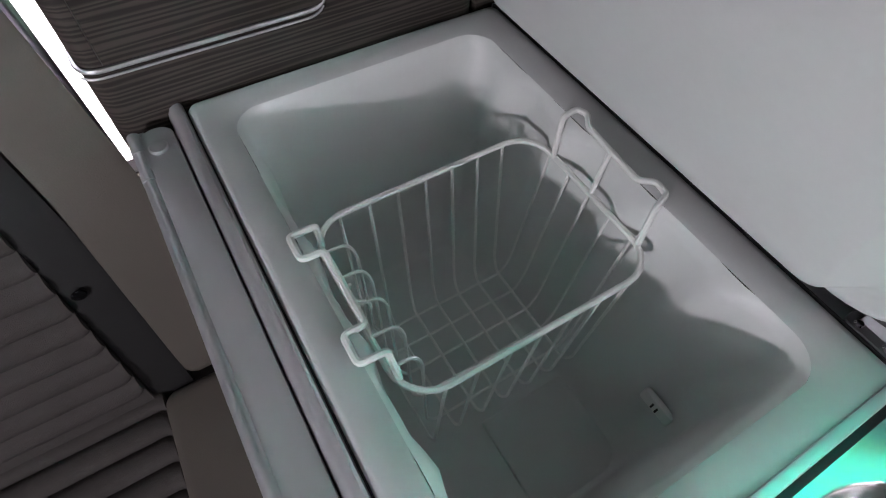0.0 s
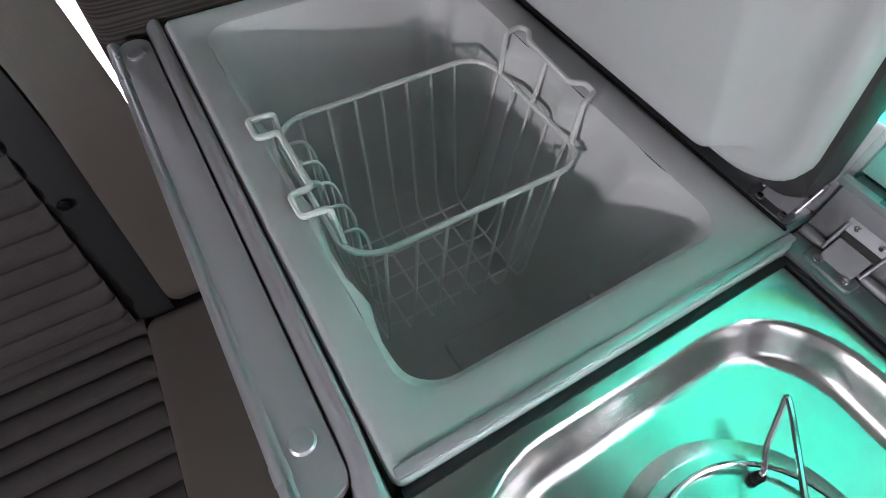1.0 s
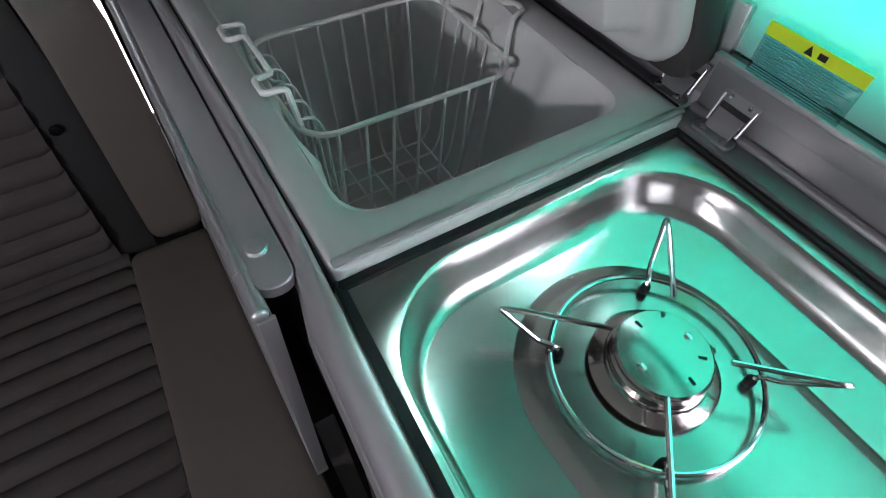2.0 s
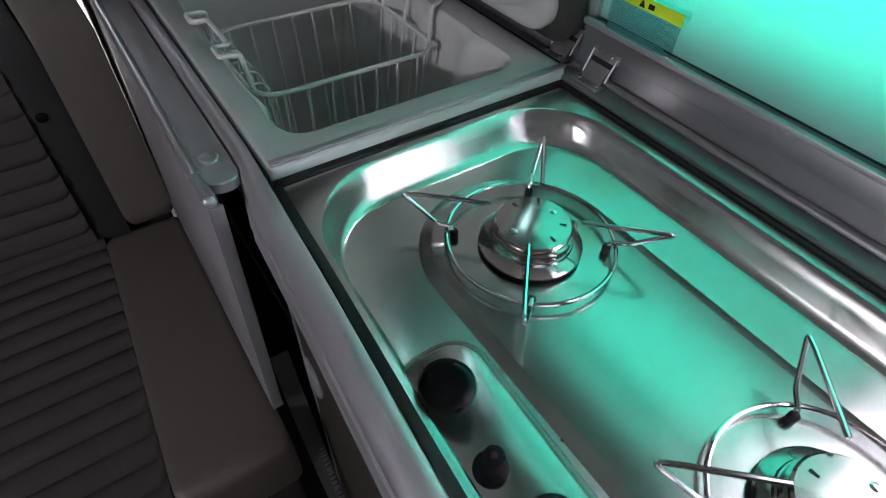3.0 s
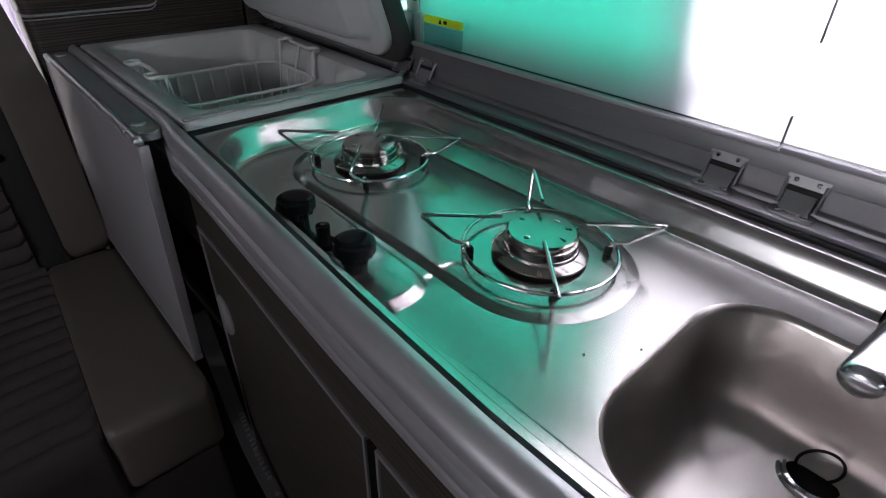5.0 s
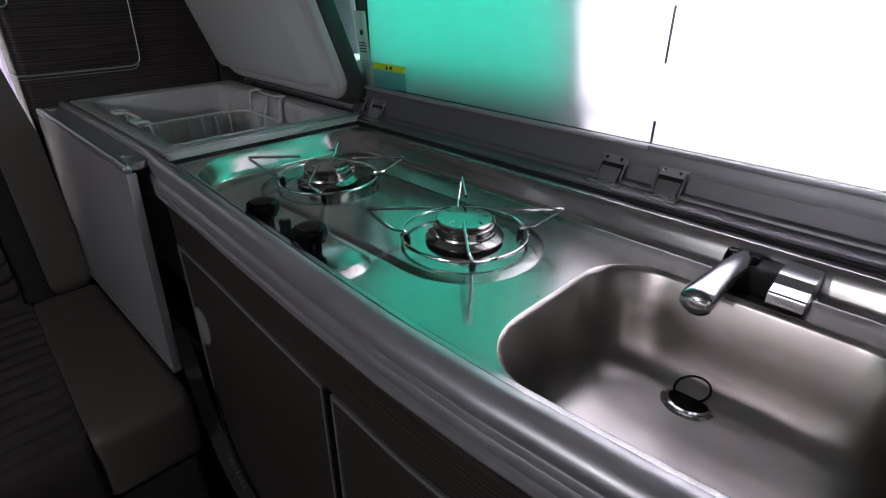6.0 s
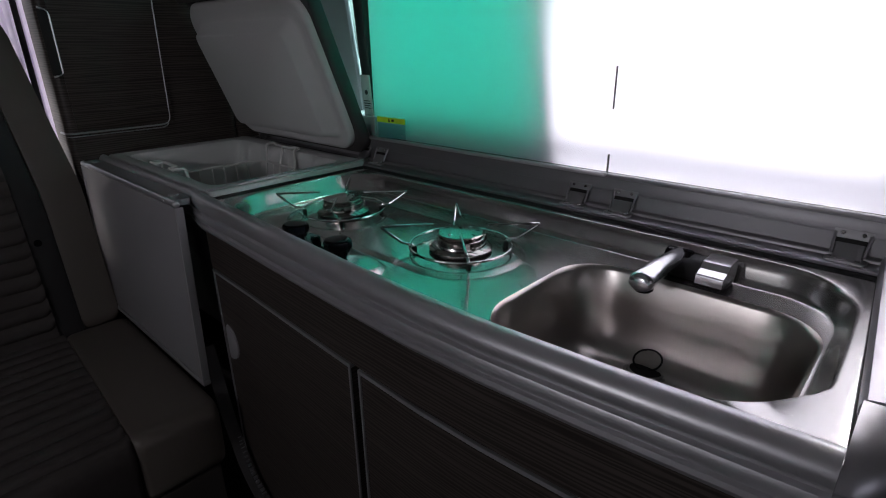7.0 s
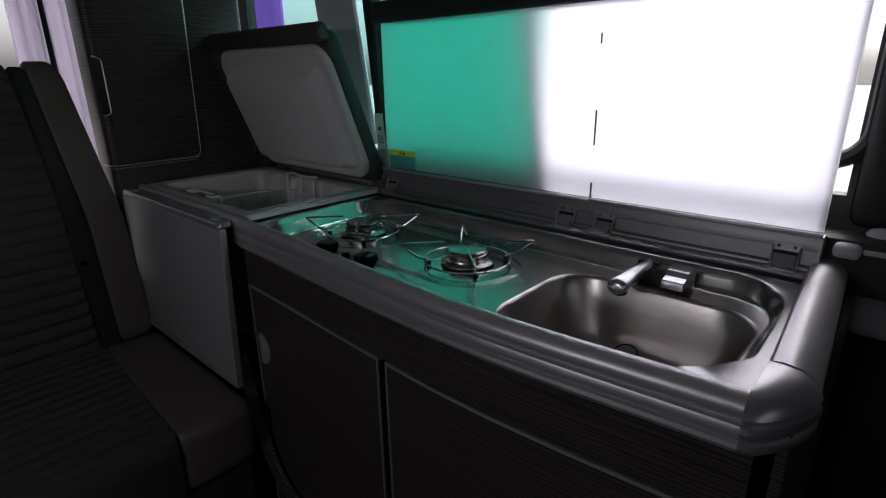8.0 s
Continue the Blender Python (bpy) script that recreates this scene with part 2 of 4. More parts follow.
def front_sheet(rows, ys, thick=None, bm=None):
    """A skin along the curved front: rows of (distance out from the edge, z)."""
    bm = bm or bmesh.new()
    rings = [[bm.verts.new((bow(y) - d * (thick(y) if thick else 1), y, z)) for d, z in rows] for y in ys]
    n = len(rows)
    for a, b in zip(rings, rings[1:]):
        for k in range(n):
            bm.faces.new((a[k], a[(k + 1) % n], b[(k + 1) % n], b[k]))
    bm.faces.new(rings[0])
    bm.faces.new(rings[-1][::-1])
    return bm


def steps(a, b, n):
    return [a + (b - a) * k / n for k in range(n + 1)]


# ---- the van's shell ----
solo("floor", box(-1.35, 0.50, -2.4, 1.5, -0.04, 0.0), FLOOR, "dark vinyl floor of a camper van", "floor", "structure", smooth=False)
solo("ceiling", box(-1.35, 0.50, -2.4, 1.5, 1.92, 1.96), CEIL, "grey fabric headlining", "ceiling", "structure", smooth=False)


def wall_with_holes(name, axis, at, thick, u0, u1, holes, material, label, z1=1.92):
    """A wall with real openings: at right angles to `axis`; holes of (u0, u1, z0, z1) side by side."""
    bm = bmesh.new()

    def put(a, b, c, d):
        if b - a < 1e-4 or d - c < 1e-4:
            return
        if axis == "x":
            box(at, at + thick, a, b, c, d, bm=bm)
        else:
            box(a, b, at, at + thick, c, d, bm=bm)
    u = u0
    for a, b, c, d in sorted(holes):
        put(u, a, 0, z1)
        put(a, b, 0, c)
        put(a, b, d, z1)
        u = b
    put(u, u1, 0, z1)
    return solo(name, bm, material, label, "wall", "structure", smooth=False)


wall_with_holes("wall_window_side", "x", 0.470, 0.03, -2.4, 1.5, [(-0.893, -0.428, 0.985, 1.54), (-0.428, 0.035, 1.062, 1.50), (0.045, 0.25, 1.000, 1.50), (0.28, 0.75, 1.15, 1.50)], DARKWALL, "dark lined van side wall with two window openings")
wall_with_holes("wall_door_side", "x", -1.35, 0.03, -2.4, 1.5, [(-0.95, -0.10, 1.16, 1.36)], TRIM, "pale lined van side wall with a narrow window")
wall_with_holes("wall_rear", "y", 1.47, 0.03, -1.32, 0.470, [(-0.42, 0.30, 0.05, 1.62)], TRIM, "pale tailgate lining with a tall rear opening")
wall_with_holes("wall_front", "y", -2.4, 0.03, -1.32, 0.470, [(-1.0, 0.0, 1.2, 1.5)], DARKWALL, "dark cab end with a windscreen opening")

solo("ground", box(-60, 60, -60, 60, -0.62, -0.55), mat("pale_paving", (0.34, 0.33, 0.32), 0.9, 0.0, 0.2, 1.5, 60, 0.2), "pale paved ground outside the van", "ground", "structure", smooth=False)

# ---- the kitchen cabinet ----
kitchen = thing("kitchen_cabinet", (0.15, -0.4, 0.0), "dark striped wood kitchen unit with curved front and aluminium rail", "cabinet")
ys = steps(0.0, -0.912, 40)
part("carcass", box(0.012, 0.40, -0.93, 0.53, 0.0, 0.52), MATT_BLACK, kitchen, smooth=False)
part("end_panel", box(0.0, 0.40, -0.935, -0.925, 0.0, 0.86, 0.002), WOOD, kitchen)
part("fascia", front_sheet([(0.002, 0.850), (0.010, 0.850), (0.010, 0.766), (0.002, 0.766)], ys), WOOD, kitchen)
for ya, yb in ((-0.004, -0.4275), (-0.4435, -0.915)):
    door = part("door", front_sheet([(0.0, 0.758), (0.010, 0.758), (0.010, 0.06), (0.0, 0.06)], steps(ya, yb, 20)), WOOD, kitchen)
    part("door_edging", front_sheet([(0.0, 0.764), (0.012, 0.764), (0.0125, 0.7595), (0.0, 0.7595)], steps(ya, yb, 20)), ALU_LIGHT, door)
    for y in (ya - 0.002, yb + 0.002):
        part("side_edging", box(bow(y) - 0.0122, bow(y), y - 0.0018, y + 0.0018, 0.06, 0.7595), ALU_LIGHT, door, smooth=False)
part("door_gap", box(-0.026, 0.0, -0.4425, -0.4285, 0.05, 0.76), MATT_BLACK, kitchen, smooth=False)
latch = lathe([(0.030, 0.0), (0.030, 0.003), (0.026, 0.005)], (0, 0, 0), 28, axis="x")
for v in latch.verts:
    v.co = Vector((bow(-0.05) - 0.010 - v.co.x, -0.028 - max(0.0, v.co.y) * 1.1, 0.628 + v.co.z * 1.15))
part("latch", latch, PANEL, kitchen, "pale grey half-round door latch")

RAIL = [(0.0, 0.880), (0.0, 0.896), (0.0015, 0.8995), (0.005, 0.9012), (0.011, 0.9008), (0.017, 0.8982), (0.0215, 0.8930), (0.0235, 0.8870), (0.0225, 0.8815), (0.0195, 0.8790), (0.0195, 0.8760), (0.0240, 0.8740), (0.0262, 0.8690), (0.0255, 0.8635),
        (0.0215, 0.8610), (0.0215, 0.8585), (0.0250, 0.8565), (0.0260, 0.8520), (0.0235, 0.8470), (0.0170, 0.8445), (0.004, 0.8445)]


def slim(y):
    return 1.0 if y < -0.02 else 0.68 if y > 0.03 else 1.0 - 6.4 * (y + 0.02)


part("edge_rail", front_sheet(RAIL, steps(0.525, 0.05, 6) + steps(0.04, -0.03, 14) + steps(-0.04, -0.901, 50), slim), ALU, kitchen, "satin aluminium profiled edge rail")
# corner piece and end rail
CAP = [(0.0, 0.9030), (0.012, 0.9035), (0.028, 0.9020), (0.040, 0.8965), (0.0475, 0.8890), (0.0500, 0.8815), (0.0480, 0.8785), (0.0480, 0.8762), (0.0510, 0.8740), (0.0520, 0.8690), (0.0505, 0.8635), (0.0480, 0.8612), (0.0480, 0.8588), (0.0500, 0.8565), (0.0505, 0.8520), (0.0480, 0.8460), (0.030, 0.8445), (0.0, 0.8445)]
cap = bmesh.new()
rings = []
for k in range(0, 15):
    a = radians(90 * k / 14)
    rings.append([cap.verts.new((0.043 - d * (1.0 + 0.60 * math.cos(a) ** 2) * math.cos(a), -0.9012 - d * 0.92 * math.sin(a), z)) for d, z in CAP])
for a, b in zip(rings, rings[1:]):
    for k in range(len(CAP)):
        cap.faces.new((a[k], a[(k + 1) % len(CAP)], b[(k + 1) % len(CAP)], b[k]))
cap.faces.new(rings[0])
cap.faces.new(rings[-1][::-1])
bmesh.ops.remove_doubles(cap, verts=cap.verts, dist=1e-5)
part("corner_cap", cap, CAP_GREY, kitchen, "grey rounded satin corner cap")
END = [(-0.888, 0.885), (-0.888, 0.8975), (-0.892, 0.9035), (-0.902, 0.9050), (-0.920, 0.9035), (-0.934, 0.8980), (-0.942, 0.8880), (-0.943, 0.8760), (-0.938, 0.8640), (-0.930, 0.8550), (-0.925, 0.8550)]
end = bmesh.new()
ra = [end.verts.new((0.0445, -0.900 + (y + 0.888) * 0.82, z)) for y, z in END]
rb = [end.verts.new((0.405, -0.876 + (y + 0.888) * 0.82, z + 0.002)) for y, z in END]
for k in range(len(END)):
    end.faces.new((ra[k], ra[(k + 1) % len(END)], rb[(k + 1) % len(END)], rb[k]))
end.faces.new(ra)
end.faces.new(rb[::-1])
part("end_rail", end, CAP_GREY, kitchen, "wide satin grey end rail")

# back profile behind hob and cooler
BACK = [(0.340, 0.880), (0.340, 0.8925), (0.3420, 0.8938), (0.3610, 0.8950), (0.3614, 0.8938), (0.3622, 0.8938), (0.3626, 0.8968), (0.3640, 0.8998), (0.3662, 0.9012), (0.3686, 0.9008), (0.3698, 0.8995), (0.3726, 0.9210), (0.3718, 0.9216), (0.3730, 0.9395), (0.3745, 0.942), (0.378, 0.943), (0.392, 0.943), (0.400, 0.938), (0.400, 0.880)]
back = bmesh.new()
ra = [back.verts.new((x, 0.012, z)) for x, z in BACK]
rb = [back.verts.new((x, -0.888, z)) for x, z in BACK]
for k in range(len(BACK)):
    back.faces.new((ra[k], ra[(k + 1) % len(BACK)], rb[(k + 1) % len(BACK)], rb[k]))
back.faces.new(ra)
back.faces.new(rb[::-1])
part("back_profile", back, ALU_SHADED, kitchen, "grey aluminium profile along the back")
part("back_ledge", box(0.353, 0.469, 0.014, 0.53, 0.86, 0.8945, 0.001), ALU, kitchen)
part("back_riser", box(0.388, 0.469, 0.014, 0.53, 0.8946, 0.985, 0.003), ALU, kitchen)
part("seal", front_sheet([(-0.0112, 0.8845), (-0.0107, 0.8872), (-0.0030, 0.8876), (-0.0030, 0.8845)], steps(0.0, -0.900, 40)), RUBBER, kitchen, "black rubber seal")
part("seal", box(0.3350, 0.3395, -0.888, 0.002, 0.884, 0.8895, 0.001), RUBBER, kitchen, "black rubber seal")
part("seal", box(0.002, 0.336, -0.0042, 0.0028, 0.884, 0.8892, 0.001), RUBBER, kitchen, "black rubber seal")
end_seal = box(-0.006, 0.336, -0.8875, -0.882, 0.884, 0.8895, 0.001)
for v in end_seal.verts:
    v.co.y -= 0.019 * (1 - v.co.x / 0.31)
part("seal", end_seal, RUBBER, kitchen, "black rubber seal")

part("seal", box(-0.0030, -0.0012, 0.003, 0.521, 0.880, 0.8950), RUBBER, kitchen, "black rubber seal", smooth=False)

# ---- hob and sink, one pressed steel sheet ----
hob = thing("hob_and_sink", (0.16, -0.4, 0.86), "brushed stainless steel two burner hob and sink sheet", "hob")
PZ, FZ = 0.8860, 0.8530
outer = rrect(-0.0035, 0.334, -0.884, -0.002, 0.006, 8, 24)
sink_rim = rrect(0.040, 0.262, -0.861, -0.566, 0.062, 8, 24)
sheet = loft([(outer, PZ - 0.002), (rrect(-0.0025, 0.333, -0.883, -0.003, 0.006, 8, 24), PZ), (rrect(0.0140, 0.3220, -0.8765, -0.0120, 0.085, 8, 24), PZ), (rrect(0.0150, 0.3205, -0.8750, -0.0140, 0.083, 8, 24), PZ - 0.0008), (rrect(0.0164, 0.3180, -0.8732, -0.0170, 0.080, 8, 24), PZ - 0.0040),
              (rrect(0.0186, 0.3145, -0.8705, -0.0225, 0.076, 8, 24), PZ - 0.0130), (rrect(0.0208, 0.3108, -0.8678, -0.0285, 0.072, 8, 24), FZ + 0.0090), (rrect(0.0226, 0.3080, -0.8660, -0.0330, 0.069, 8, 24), FZ + 0.0036), (rrect(0.0244, 0.3055, -0.8645, -0.0375, 0.067, 8, 24), FZ + 0.0010), (rrect(0.0262, 0.3030, -0.8630, -0.0410, 0.065, 8, 24), FZ),
              (sink_rim, FZ)], place=bowed)
part("sheet", sheet, STEEL, hob, angle=40)
bowl = loft([(sink_rim, FZ), (rrect(0.0420, 0.2595, -0.8585, -0.5685, 0.060, 8, 24), FZ - 0.0015), (rrect(0.044, 0.257, -0.856, -0.571, 0.058, 8, 24), FZ - 0.006), (rrect(0.049, 0.252, -0.849, -0.580, 0.055, 8, 24), FZ - 0.060),
             (rrect(0.055, 0.247, -0.841, -0.588, 0.052, 8, 24), FZ - 0.090), (rrect(0.066, 0.238, -0.830, -0.600, 0.045, 8, 24), FZ - 0.106), (rrect(0.082, 0.222, -0.812, -0.618, 0.04, 8, 24), FZ - 0.1138), (rrect(0.11, 0.18, -0.77, -0.66, 0.03, 8, 24), FZ - 0.116)],
            cap_last=True, place=bowed)
part("sink_bowl", bowl, BOWL, hob, "deep rounded stainless steel sink bowl", angle=60)
part("drain_ring", lathe([(0.029, -0.002), (0.029, 0.0015), (0.026, 0.003), (0.021, 0.002), (0.020, 0.0)], (0.228, -0.689, FZ - 0.116), 40), CHROME, hob)
plateau = loft([(rrect(0.0085, 0.078, -0.406, -0.192, 0.029, 8, 24), FZ - 0.001), (rrect(0.0092, 0.0755, -0.4035, -0.1945, 0.0275, 8, 24), FZ + 0.0008), (rrect(0.0105, 0.070, -0.398, -0.200, 0.0235, 8, 24), FZ + 0.0075), (rrect(0.0120, 0.067, -0.395, -0.203, 0.021, 8, 24), FZ + 0.0088)], cap_last=True, place=bowed)
part("control_panel", plateau, STEEL, hob, "raised steel control panel", angle=60)
HZ = FZ + 0.0030
island = loft([(rrect(0.070, 0.254, -0.522, -0.060, 0.091, 16, 12), FZ + 0.0002), (rrect(0.0712, 0.2528, -0.5208, -0.0612, 0.0898, 16, 12), FZ + 0.0005), (rrect(0.0800, 0.244, -0.512, -0.070, 0.081, 16, 12), HZ - 0.0003), (rrect(0.0820, 0.242, -0.510, -0.072, 0.079, 16, 12), HZ)], cap_last=True)
part("burner_field", island, STEEL, hob, "slightly raised field round both burners", angle=60)
for ky in (-0.241, -0.342):
    kx = 0.017
    knob = part("knob", lathe([(0.0105, 0.0), (0.0105, 0.009), (0.0100, 0.0095), (0.0100, 0.0115), (0.0125, 0.012), (0.0130, 0.0175), (0.0175, 0.0185), (0.0188, 0.0200), (0.0190, 0.0270), (0.0182, 0.0296), (0.0165, 0.0309), (0.012, 0.0314), (0.004, 0.0314)], (kx, ky, FZ + 0.0083), 36), BLACK, hob, "glossy black control knob")
    part("pointer", box(kx + 0.0170, kx + 0.0197, ky - 0.0007, ky + 0.0007, FZ + 0.0290, FZ + 0.0345), MATT_BLACK, knob, smooth=False)
    for k in range(8):
        a = radians(45 * k + 10)
        part("grip_lobe", lathe([(0.0030, 0.0120), (0.0034, 0.0175), (0.0034, 0.0190)], (kx + 0.0122 * math.cos(a), ky + 0.0122 * math.sin(a), FZ + 0.0083), 10), BLACK, knob)
igniter = part("igniter", lathe([(0.0115, 0.0), (0.0115, 0.0035), (0.0100, 0.0060), (0.0072, 0.0080), (0.0064, 0.0100), (0.0064, 0.0190), (0.0068, 0.0195), (0.0066, 0.0222), (0.0050, 0.0232)], (0.016, -0.2915, FZ + 0.0083), 28), BLACK, hob, "black piezo igniter button")
part("mark", lathe([(0.0022, 0.0), (0.0022, 0.0006)], (0.016, -0.2915, FZ + 0.0314), 14), RED, igniter, "small red mark")

BURN = ((0.166, -0.1535), (0.167, -0.427))
for bx, by in BURN:
    burner = part("burner", lathe([(0.0455, 0.0), (0.0455, 0.0018), (0.0425, 0.0040), (0.0365, 0.006), (0.0356, 0.0085), (0.0345, 0.009), (0.0345, 0.016), (0.0320, 0.0175)], (bx, by, HZ + 0.004), 48), BURNER, hob, "round burner base with rim")
    part("gap_ring", lathe([(0.041, 0.0), (0.041, 0.0045)], (bx, by, HZ), 32), MATT_BLACK, burner)
    teeth = bmesh.new()
    n = 44
    lo, hi = [], []
    for k in range(n):
        a = 2 * math.pi * k / n
        z = HZ + 0.0215 + (0.0010 if k % 2 else -0.0006)
        lo.append(teeth.verts.new((bx + 0.0324 * math.cos(a), by + 0.0324 * math.sin(a), z)))
        hi.append((0.0333 * math.cos(a), 0.0333 * math.sin(a)))
    top = [teeth.verts.new((bx + x, by + y, HZ + 0.0255)) for x, y in hi]
    rim = [teeth.verts.new((bx + x * 0.95, by + y * 0.95, HZ + 0.0272)) for x, y in hi]
    ridge = [teeth.verts.new((bx + x * 0.80, by + y * 0.80, HZ + 0.0276)) for x, y in hi]
    swell = [teeth.verts.new((bx + x * 0.50, by + y * 0.50, HZ + 0.0287)) for x, y in hi]
    dip = [teeth.verts.new((bx + x * 0.15, by + y * 0.15, HZ + 0.0292)) for x, y in hi]
    for a, b in ((lo, top), (top, rim), (rim, ridge), (ridge, swell), (swell, dip)):
        for k in range(n):
            teeth.faces.new((a[k], a[(k + 1) % n], b[(k + 1) % n], b[k]))
    teeth.faces.new(dip)
    teeth.faces.new(lo[::-1])
    crown = part("burner_cap", teeth, BURNER, burner, "polished burner cap with toothed edge")
    for a in (0, 180):
        part("screw", lathe([(0.0032, 0.0), (0.0032, 0.0012), (0.002, 0.002)], (bx + 0.0215 * math.cos(radians(a)), by + 0.0215 * math.sin(radians(a)), HZ + 0.0274), 16), CHROME, crown)
    for a in (92, 268, 318):
        c, s = math.cos(radians(a)), math.sin(radians(a))
        slot = box(-0.0055, 0.0055, -0.0011, 0.0011, HZ + 0.0266, HZ + 0.0282)
        bmesh.ops.transform(slot, matrix=Matrix.Translation((bx + 0.0215 * c, by + 0.0215 * s, 0)) @ Matrix.Rotation(radians(a), 4, "Z"), verts=slot.verts)
        part("slot", slot, MATT_BLACK, crown, smooth=False)
    part("spark_plug", lathe([(0.004, 0.0), (0.004, 0.010), (0.0025, 0.012), (0.0015, 0.016)], (bx + 0.0385 * math.cos(radians(-20)), by + 0.0385 * math.sin(radians(-20)), HZ + 0.006), 14), BURNER, burner)


def pan_support(bx, by):
    sup = thing("pan_support", (bx, by, HZ), "chromed wire pan support ring with four bent arms", "pan support", "pan supports on the hob")
    ring = [(bx + 0.073 * math.cos(2 * math.pi * k / 56), by + 0.073 * math.sin(2 * math.pi * k / 56), HZ + 0.0085) for k in range(56)]
    part("ring", sweep(ring, 0.0019, 8, True), CHROME, sup)
    for a in (45, 135, 225, 315):
        c, s = math.cos(radians(a)), math.sin(radians(a))
        tx, ty = -s, c

        def at(r, side, z):
            return (bx + r * c + side * tx, by + r * s + side * ty, HZ + z)
        arm = rounded([at(0.066, 0.006, 0.007), at(0.069, 0.006, 0.0125), at(0.082, 0.005, 0.0135), at(0.1135, 0.0, 0.0365), at(0.100, -0.001, 0.0372), at(0.038, -0.003, 0.0372)], 0.0045)
        part("arm", sweep(arm, 0.0020, 8), CHROME, sup)
        part("rubber_foot", lathe([(0.0036, 0.0), (0.0040, 0.003), (0.0036, 0.0075), (0.0024, 0.009)], at(0.066, 0.006, 0.0), 14), RUBBER, sup)
    return sup


support = pan_support(*BURN[0])
copy_thing(support, Matrix.Translation((BURN[1][0], BURN[1][1], HZ)))

crumb = lathe([(0.0004, 0.0), (0.0011, 0.0004), (0.0006, 0.0009)], (0.0, 0.0, 0.0), 7)
crumb = tagged(part("crumb", crumb, MATT_BLACK), "tiny dark crumb lying on the steel hob", "crumb", "crumbs on the hob")
crumb.location = (0.090, -0.5345, FZ)
copy_thing(crumb, pose(0.070, -0.300, FZ, 0, 0, 40))
copy_thing(crumb, pose(0.128, -0.560, FZ, 0, 0, 80))

# ---- tap ----
tap = thing("folding_tap", (0.30, -0.70, FZ), "chrome folding tap with black base over the sink", "tap")
part("base", box(0.276, 0.306, -0.752, -0.672, FZ + 0.0002, FZ + 0.028, 0.006, 3), MATT_BLACK, tap, "black plastic tap base")
spout = bmesh.new()
rows = []
for t, scale in [(k / 10 * 0.90, 1.0) for k in range(11)] + [(0.935, 0.96), (0.965, 0.86), (0.985, 0.68), (0.997, 0.42), (1.0, 0.12)]:
    x, y, z = 0.296 - 0.110 * t, -0.687 + 0.006 * t, FZ + 0.024 + 0.003 * math.sin(math.pi * t) - 0.005 * t
    w, h = (0.0115 + 0.0045 * t ** 2) * scale, (0.0105 + 0.0020 * t) * scale
    rows.append([spout.verts.new((x, y + w * math.cos(2 * math.pi * j / 24), z + h * math.sin(2 * math.pi * j / 24))) for j in range(24)])
for a, b in zip(rows, rows[1:]):
    for j in range(24):
        spout.faces.new((a[j], a[(j + 1) % 24], b[(j + 1) % 24], b[j]))
spout.faces.new(rows[0])
spout.faces.new(rows[-1][::-1])
part("spout", spout, SATIN, tap, "satin chrome spout", angle=60)
part("nozzle", lathe([(0.0095, 0.0), (0.0112, 0.002), (0.0118, 0.010)], (0.202, -0.6815, FZ + 0.006), 24), BLACK, tap)
part("joint_barrel", lathe([(0.011, -0.671), (0.0125, -0.673), (0.0125, -0.700), (0.011, -0.702)], (0.292, 0.0, FZ + 0.022), 24, axis="y"), BLACK, tap)
lever = bmesh.new()
LEVER = rounded([(0.300, 0, FZ + 0.012), (0.302, 0, FZ + 0.0345), (0.268, 0, FZ + 0.0345), (0.263, 0, FZ + 0.0270), (0.248, 0, FZ + 0.0240), (0.247, 0, FZ + 0.0120)], 0.0022, 3, True)
rims = [[lever.verts.new((p.x, y, p.z)) for p in LEVER] for y in (-0.7525, -0.7225)]
for k in range(len(LEVER)):
    lever.faces.new((rims[0][k], rims[0][(k + 1) % len(LEVER)], rims[1][(k + 1) % len(LEVER)], rims[1][k]))
lever.faces.new(rims[0])
lever.faces.new(rims[1][::-1])
part("lever", lever, SATIN, tap, "blocky chrome lever")

# ---- plug ----
plug = thing("sink_plug", (0.228, -0.689, FZ - 0.115), "dark sink plug with a black pull ring in the drain", "plug")
part("disc", lathe([(0.0205, -0.001), (0.0205, 0.0025), (0.017, 0.004), (0.008, 0.0045)], (0.228, -0.689, FZ - 0.1145), 32), MATT_BLACK, plug)
part("rim", lathe([(0.0235, 0.0), (0.0235, 0.0022), (0.0210, 0.0030), (0.0208, 0.0)], (0.228, -0.689, FZ - 0.1140), 36), CHROME, plug, "bright plug rim")
ring = [(0.228 + 0.0155 * math.cos(2 * math.pi * k / 28), -0.693 + 0.004 * math.sin(2 * math.pi * k / 28), FZ - 0.099 + 0.0125 * math.sin(2 * math.pi * k / 28)) for k in range(28)]
ring = [(0.228 + (p[0] - 0.228) * 0.4 + 0.006 * math.sin(2 * math.pi * k / 28), -0.689 + (p[0] - 0.228) * -1.0, p[2]) for k, p in enumerate(ring)]
part("pull_ring", sweep(ring, 0.0013, 8, True), RUBBER, plug)


